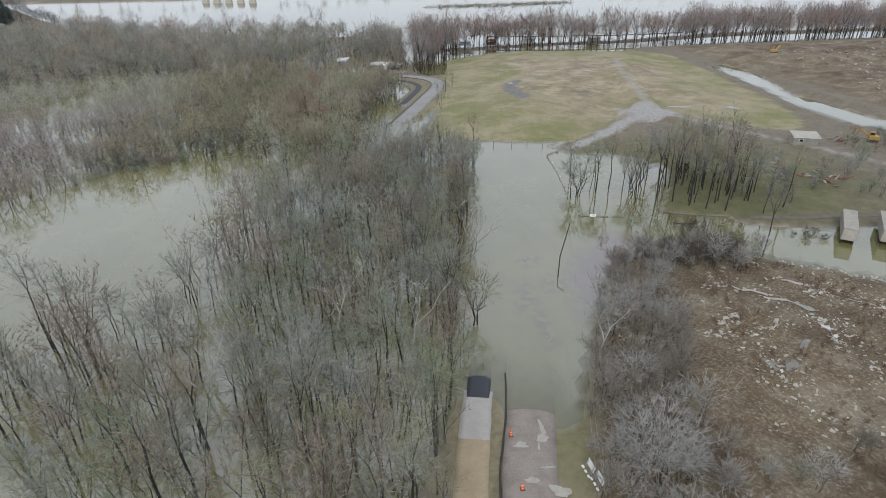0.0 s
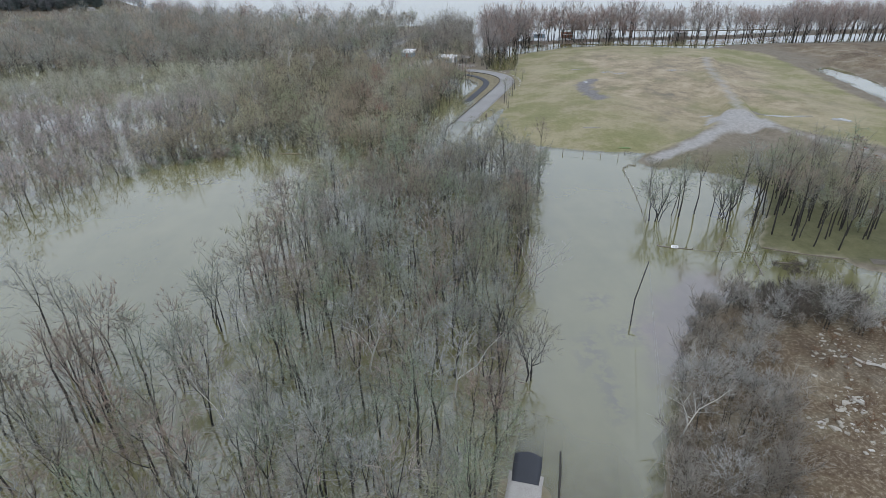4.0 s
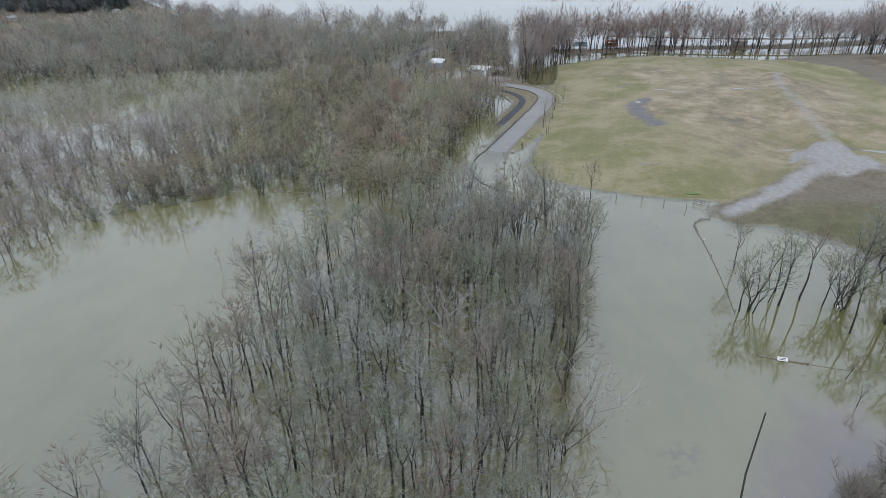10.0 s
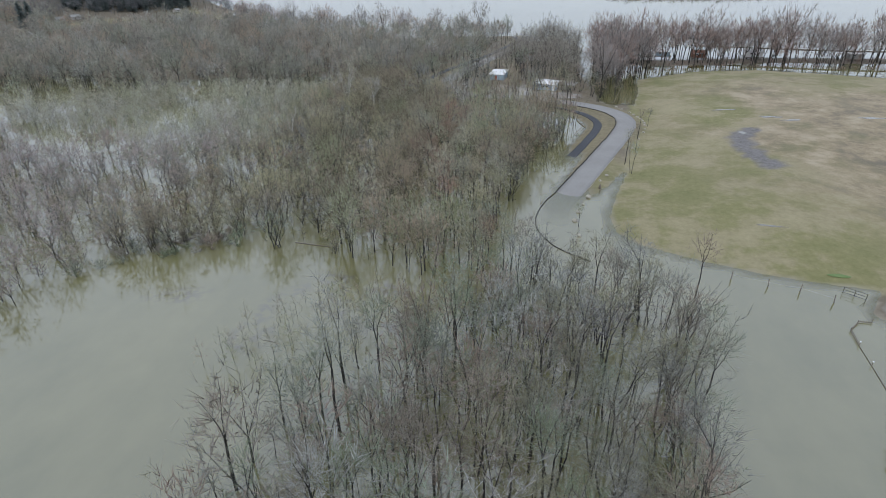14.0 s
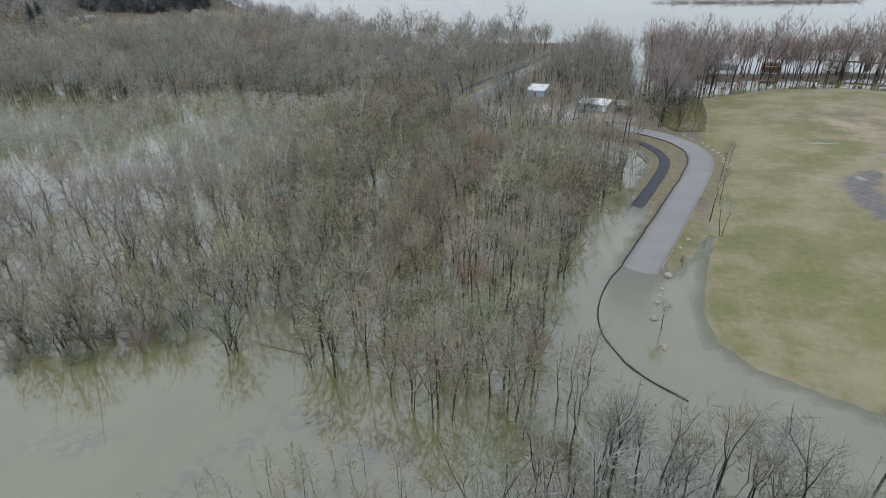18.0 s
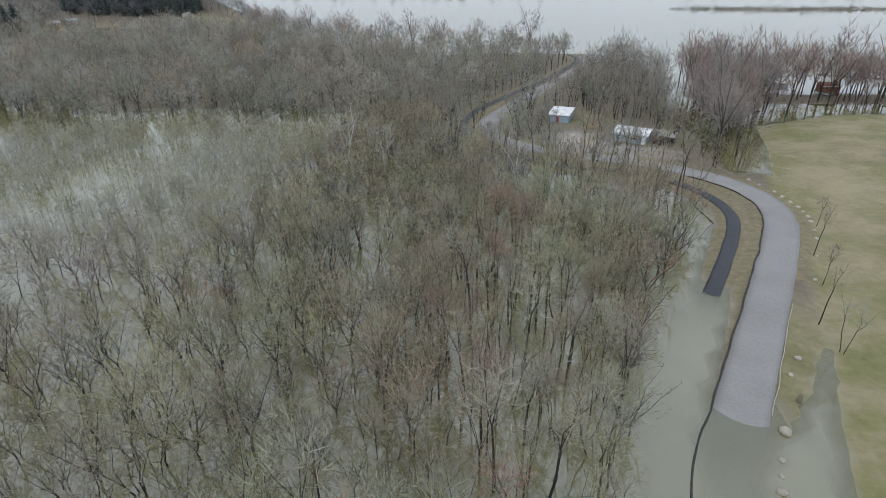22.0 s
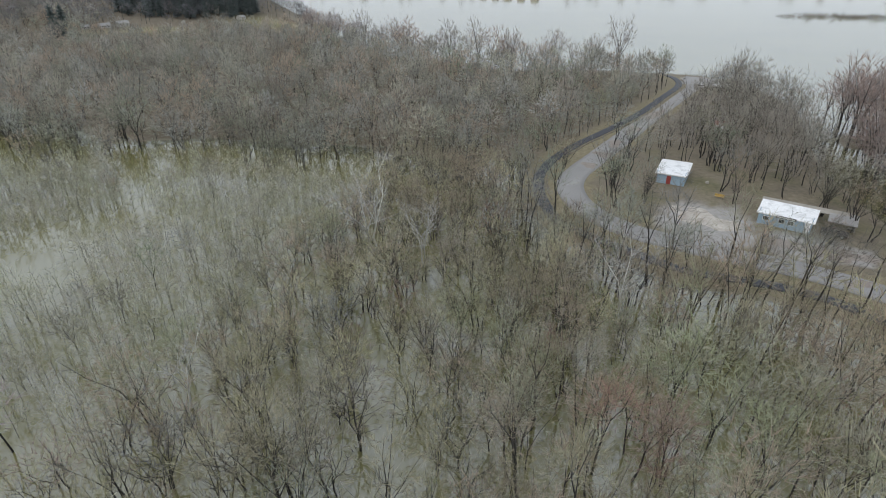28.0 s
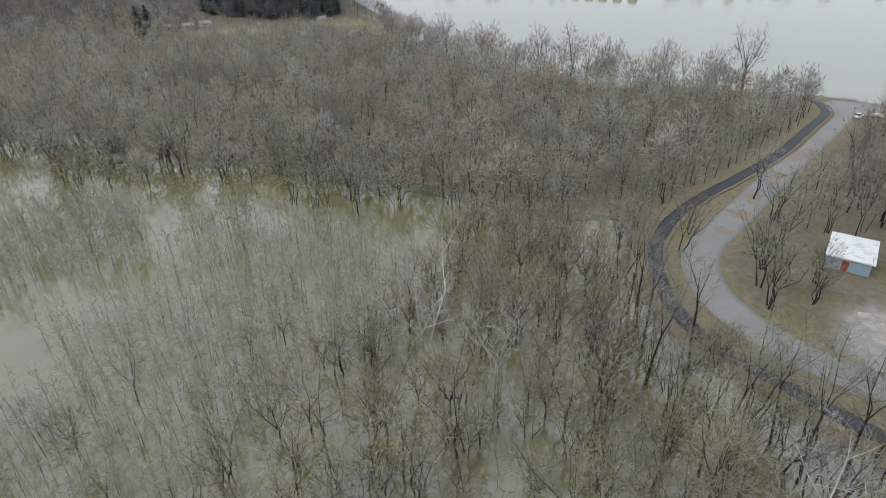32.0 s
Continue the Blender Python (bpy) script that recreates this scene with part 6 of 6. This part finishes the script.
# box trailers by the causeway
for i, (x, y) in enumerate(((92.6, 72.4), (99.5, 70.4), (105.5, 69))):
    e = empty("box_trailer", pose(x, y, max(0.0, spot(x, y)) - 0.1, 0, 0, 51), label="weathered white-grey box trailer beside the channel", category="trailer", group="box trailers")
    part("box_body", box(11, 2.5, 2.5, Matrix.Translation((0, 0, 0.9)), 0.04), M_TANK, e)
    part("roof", box(11.04, 2.54, 0.06, Matrix.Translation((0, 0, 3.4)), 0.01), M_TANK, e)
    for k in range(10):
        for sy in (-1.265, 1.265):
            part("rib", box(0.06, 0.04, 2.3, Matrix.Translation((-4.9 + k * 1.09, sy, 1.0))), M_CONCRETE, e)
    part("rear_door", box(0.04, 2.3, 2.3, Matrix.Translation((-5.52, 0, 1.0))), M_CONCRETE, e)
    for px in (-4.2, -3.1):
        for sy in (-1.0, 1.0):
            part("wheel", rod(0.48, 0.48, 0.3, Matrix.Translation((px, sy - 0.15, 0.48)) @ Matrix.Rotation(-math.pi / 2, 4, "X"), 14), M_TYRE, e)
    for sy in (-0.8, 0.8):
        part("landing_leg", box(0.14, 0.14, 1.0, Matrix.Translation((3.6, sy, 0))), M_STEEL, e)
cabin("shed", 123, 126.5, -22, 6.5, 4.5, 2.4, 2.9, M_TANK, M_CONCRETE, 0.2, "dirty white shed on the scrap yard", ((-0.2, 1),), doormat=M_DARKTIN)

# scrap heaps along the yard track
for i, (x, y) in enumerate(((118.7, 150.7), (107.2, 127), (106.9, 117.4), (105.1, 108.9), (100.3, 102.3), (105.8, 101.3), (107.8, 96.9), (98, 109.2), (112, 99), (112, 135), (116, 142), (111, 104), (126, 132), (136, 128))):
    g = spot(x, y)
    e = empty("scrap_heap", pose(x, y, g, 0, 0, rt.uniform(0, 360)), label=("rusty heap of scrap metal and boards", "grey heap of broken boards and sheet metal", "mixed heap of white and rusty scrap")[i % 3], category="scrap heap", group="scrap heaps")
    for k in range(13):
        L, w, h = rt.uniform(0.6, 2.8), rt.uniform(0.12, 0.7), rt.uniform(0.05, 0.35)
        m = pose(rt.normal() * 1.2, rt.normal() * 1.0, abs(rt.normal()) * 0.35, rt.uniform(-25, 25), rt.uniform(-25, 25), rt.uniform(0, 180))
        mat = (M_RUST, M_WOOD, M_DARKTIN, M_WOOD, M_TANK, M_DARKTIN)[int(rt.integers(0, 6))] if i != 3 or k % 3 else M_RED
        part("board" if w < 0.5 else "sheet", box(L, w, h, m, 0.015), mat, e)


def digger(name, x, y, turn, s, label):
    e = empty(name, pose(x, y, spot(x, y), 0, 0, turn) @ Matrix.Scale(s, 4), label=label, category="excavator")
    for sy in (-1.1, 1.1):
        part("track", box(3.6, 0.55, 0.8, Matrix.Translation((0, sy, 0)), 0.25), M_TYRE, e)
    part("body", box(3.0, 2.4, 1.2, Matrix.Translation((-0.3, 0, 0.9)), 0.12), M_YELLOW, e)
    cb = part("cab", box(1.4, 1.0, 1.4, Matrix.Translation((0.4, 0.6, 2.1)), 0.08), M_YELLOW, e)
    part("window", box(1.2, 1.04, 0.7, Matrix.Translation((0.46, 0.6, 2.6))), M_GLASS, cb)
    part("boom", beam((1.0, -0.3, 1.8), (3.8, -0.3, 4.2), 0.35, 0.5, 0.05), M_YELLOW, e)
    part("arm", beam((3.8, -0.3, 4.2), (5.4, -0.3, 1.6), 0.28, 0.36, 0.05), M_YELLOW, e)
    part("bucket", box(0.9, 1.0, 0.9, Matrix.Translation((5.4, -0.3, 0.7)), 0.2), M_STEEL, e)
    return e


digger("excavator", 143.5, 124.5, 150, 0.9, "yellow excavator standing on the scrap yard")
digger("excavator", 222, 282.5, 20, 1.0, "yellow-orange excavator on the earth mound")

# far meadow: houses and mast
M_SIDING = plain("faded_beige_siding", (0.34, 0.32, 0.28), (0.46, 0.44, 0.40), 0.3, 3, 0.8, 0, 0)
for a, w, s in ((62, 628, 1.3), (74, 631, 1.2), (86, 630, 1.4), (97, 633, 1.5), (30, 690, 1.3), (45, 700, 1.2), (10, 680, 1.3), (62, 706, 1.4), (-15, 665, 1.2), (178, 640, 1.2)):
    (x, y), a = on_hill(a, w), 40 + a / 4
    g = spot(x, y)
    e = empty("farmhouse", pose(x, y, g, 0, 0, a) @ Matrix.Scale(s * 0.55, 4), label="pale distant house with a grey gabled roof", category="house", group="houses by the meadow")
    part("wall", box(9, 6, 2.8, Matrix.Translation((0, 0, -0.3))), M_SIDING, e)
    bm = bmesh.new()
    vs = [bm.verts.new(p) for p in ((-4.8, -3.4, 2.4), (4.8, -3.4, 2.4), (4.8, 3.4, 2.4), (-4.8, 3.4, 2.4), (-4.8, 0, 4.4), (4.8, 0, 4.4))]
    for f in ((0, 1, 5, 4), (2, 3, 4, 5), (0, 4, 3), (1, 2, 5), (3, 2, 1, 0)):
        bm.faces.new([vs[k] for k in f])
    part("roof", bm, M_DARKTIN, e)
    for u in (-2.6, 0.2, 2.6):
        wd = part("window", box(1.1, 0.08, 1.1, Matrix.Translation((u, -3.04, 1.0))), M_WHITE, e)
        part("pane", box(0.9, 0.05, 0.9, Matrix.Translation((u, -3.08, 1.1))), M_GLASS, wd)
    part("door", box(1.0, 0.08, 2.0, Matrix.Translation((-1.2, -3.04, 0))), M_WOOD, e)
mast = empty("lattice_mast", pose(-600, 478, spot(-600, 478)), label="grey steel lattice power mast above the woods", category="mast")
for sx, sy in ((-1, -1), (1, -1), (1, 1), (-1, 1)):
    part("leg", stick((sx * 2.6, sy * 2.6, -0.5), (sx * 0.4, sy * 0.4, 30), 0.14, 0.1, 5), M_STEEL, mast)
for k in range(7):
    r1, r2, z1, z2 = 2.6 - k * 0.31, 2.6 - (k + 1) * 0.31, k * 4.2, (k + 1) * 4.2
    part("brace", stick((-r1, -r1, z1), (r2, -r2, z2), 0.07, 0.07, 4), M_STEEL, mast)
    part("brace", stick((r1, -r1, z1), (-r2, -r2, z2), 0.07, 0.07, 4), M_STEEL, mast)
for z in (20, 25):
    part("arm", beam((-5, 0, z), (5, 0, z), 0.3, 0.3), M_STEEL, mast)
CONIFER = []
for i in range(3):
    rc = np.random.default_rng(900 + i)
    n = 420
    hh = rc.uniform(0.08, 1, n)
    th = rc.uniform(0, 6.28, n)
    S = np.column_stack([np.zeros(n), np.zeros(n), hh * 15])
    D = np.column_stack([np.cos(th), np.sin(th), rc.uniform(-0.35, 0.1, n)])
    CONIFER.append((tube([(0, 0, -1), (0, 0, 8), (0, 0, 15)], [0.25, 0.15, 0.03], 4), slivers(S, D, (1 - hh) ** 0.6 * 4.2 + 0.5, np.full(n, 0.55), rc)))
woods("evergreen_belt", "dark evergreen trees behind the meadow", np.vstack([scatter([on_hill(140, 640), on_hill(190, 638), on_hill(200, 690), on_hill(100, 720), on_hill(95, 660)], 8, 91), scatter([on_hill(58, 600), on_hill(66, 600), on_hill(66, 612), on_hill(58, 612)], 6, 92)]), CONIFER, [M_TRUNK, M_EVERGREEN], 93, (0.8, 1.25))

# bridge far upriver
bridge = empty("river_bridge", label="pale concrete bridge piers standing in the river", category="bridge")
for k in range(5):
    x, y = -259 + k * 19.4, 969 - k * 8.1
    bm = box(13, 5, 10, Matrix.Translation((0, 0, -3)))
    for v in bm.verts:
        if v.co.z > 5:
            v.co.x *= 0.6
    bm.transform(pose(x, y, 0, 0, 0, -22))
    part("pier", bm, M_CONCRETE, bridge)

# ---- rubble of the yard ----
CHUNKS = []
for i in range(5):
    bm = bmesh.new()
    bmesh.ops.create_cube(bm, size=1)
    rc = np.random.default_rng(40 + i)
    for v in bm.verts:
        v.co += Vector(rc.normal(size=3) * 0.14)
        v.co.z *= 0.42
    bmesh.ops.triangulate(bm, faces=bm.faces[:])
    CHUNKS.append((np.array([v.co[:] for v in bm.verts]), np.array([[v.index for v in f.verts] for f in bm.faces])))
    bm.free()


def chunks(name, label, P, sizes, mats, seed, z_up=0.1):
    """Angular concrete pieces strewn over the ground, joined."""
    rc = np.random.default_rng(seed)
    z = height(P)
    V, F, M, o = [], [], [], 0
    for (x, y), h, s in zip(P, z, sizes):
        v0, f0 = CHUNKS[int(rc.integers(0, len(CHUNKS)))]
        R = np.array(Euler((rc.normal() * 0.3, rc.normal() * 0.3, rc.uniform(0, 6.28))).to_matrix())
        v = (v0 * (s * rc.uniform(0.8, 1.9), s * rc.uniform(0.6, 1.1), s * rc.uniform(0.6, 1.3))) @ R.T + (x, y, h + s * z_up)
        V.append(v)
        F.append(f0 + o)
        M.append(np.full(len(f0), int(rc.integers(0, len(mats)))))
        o += len(v)
    return tagged(new(name, raw_mesh(name, np.vstack(V), np.vstack(F), mats, np.concatenate(M))), label, "rubble", kind="stuff")


INYARD = [(40, 24), (46, 48), (54, 60), (64, 63), (78, 56), (96, 44), (120, 30), (120, 0), (60, 0), (44, 10)]
rq = np.random.default_rng(8)
base = scatter(INYARD, 0.60, 201)
clump = wobble(base, 13, 202) + 0.6 * wobble(base, 5, 203)
base = base[clump > rq.uniform(-0.6, 1.5, len(base))]
chunks("rubble", "pale broken concrete rubble strewn on bare earth", base, 0.06 + 0.36 * rq.uniform(0, 1, len(base)) ** 3.2, [M_CONCRETE, M_STONE, M_CONCRETE], 204)
far_r = scatter([(190, 130), (205, 280), (290, 300), (390, 280), (390, 120), (240, 110)], 4.2, 205)
far_r = far_r[wobble(far_r, 26, 206) > -0.1]
chunks("earth_clods", "pale clods and rubble on the earth mound", far_r, 0.3 + 0.9 * rq.uniform(0, 1, len(far_r)) ** 2, [M_CONCRETE, M_WOOD, M_TANK], 207)
bank_r = scatter([(70, 62), (86, 51), (100, 43), (104, 47), (88, 56.5), (74, 65)], 1.2, 208)
chunks("bank_rubble", "pale broken concrete along the channel bank", bank_r, rq.uniform(0.12, 0.5, len(bank_r)), [M_CONCRETE, M_STONE], 209)
for i, (x, y, s, a) in enumerate(((62, 41, 1.1, 20), (60, 36.5, 1.3, 80), (66, 45, 1.0, 130), (70, 38, 1.2, 10), (75, 41, 1.5, 40), (77, 38.6, 1.4, 100), (74, 36, 1.2, 60), (52, 33, 0.9, 0), (56, 29, 1.0, 50), (57.5, 25.5, 1.1, 120), (60.5, 26.8, 0.9, 70), (64, 28.2, 1.0, 15),
                                  (68, 52, 1.2, 30), (72, 50, 1.3, 75), (65, 55, 1.1, 160), (58, 48, 0.9, 45), (55, 52, 1.0, 90), (80, 45, 1.5, 20), (50, 40, 0.8, 10), (48, 30, 0.8, 65), (79.5, 35, 1.6, 130), (69, 31, 1.0, 20))):
    v0, f0 = CHUNKS[i % 5]
    ob = new("concrete_slab", raw_mesh("concrete_slab", v0 * (s * 0.75, s * 0.36, s * 0.4), f0, [M_STONE]))
    ob.matrix_world = pose(x, y, spot(x, y) + 0.08 * s, rt.normal() * 10, rt.normal() * 10, a)
    tagged(ob, "broken pale concrete slab lying on rubble", "slab", "concrete slabs")
heap_p = np.vstack([np.array(c) + rq.normal(size=(n, 2)) * w for c, n, w in (((67.8, 49.8), 70, (1.6, 1.1)), ((49.5, 45.6), 34, (1.2, 0.9)), ((44.6, 41.6), 26, (1.0, 0.8)), ((52.8, 41.2), 40, (1.8, 0.7)), ((61, 38.5), 70, (1.0, 3.2)), ((48, 29), 46, (0.7, 3.5)), ((74, 43), 60, (2.2, 1.6)), ((80, 40), 60, (2.5, 1.8)))])
chunks("rubble_heap", "heaped white-grey broken concrete on the rubble yard", heap_p, 0.10 + 0.42 * rq.uniform(0, 1, len(heap_p)) ** 2, [M_STONE, M_CONCRETE, M_STONE, M_PALECRETE], 215, 0.1)
for i, (x, y, rx, ry, a) in enumerate(((50.3, 32.2, 1.5, 0.7, 60), (48.2, 33.0, 0.5, 1.4, 10), (59.5, 47.5, 3.4, 0.35, -55), (57.2, 51.8, 2.4, 0.3, -50), (61.5, 44.5, 1.6, 0.6, -30), (66, 53, 2.6, 0.3, -40), (55, 36, 1.4, 0.5, 30), (72, 47, 3.0, 0.4, -35))):
    slick("puddle", x, y, rx, ry, M_PUDDLE if i in (0, 1, 4, 6) else M_SILT, "pale wet wheel rut and puddle in the rubble", "puddle", a, 0.10, 300 + i)
weeds = scatter(INYARD, 2.0, 211)
weeds = weeds[wobble(weeds, 16, 212) > 0.15]
M_WEED = bark("dry_brown_weeds", [(0.17, 0.095, 0.05), (0.20, 0.13, 0.075), (0.15, 0.09, 0.055)])
woods("dry_weeds", "dry rust-brown weeds on the rubble", weeds, [grow(950 + i, H=1.3, stems=3, leaders=2, split=0.3, limbs=3, forks=0, twigs=60, reach=0.4, low=0.0, sides=3, twig_w=0.05, twig_len=0.5, girth=0.012, spread=0.3) for i in range(3)], [M_WEED, M_WEED], 213, (0.5, 1.2))
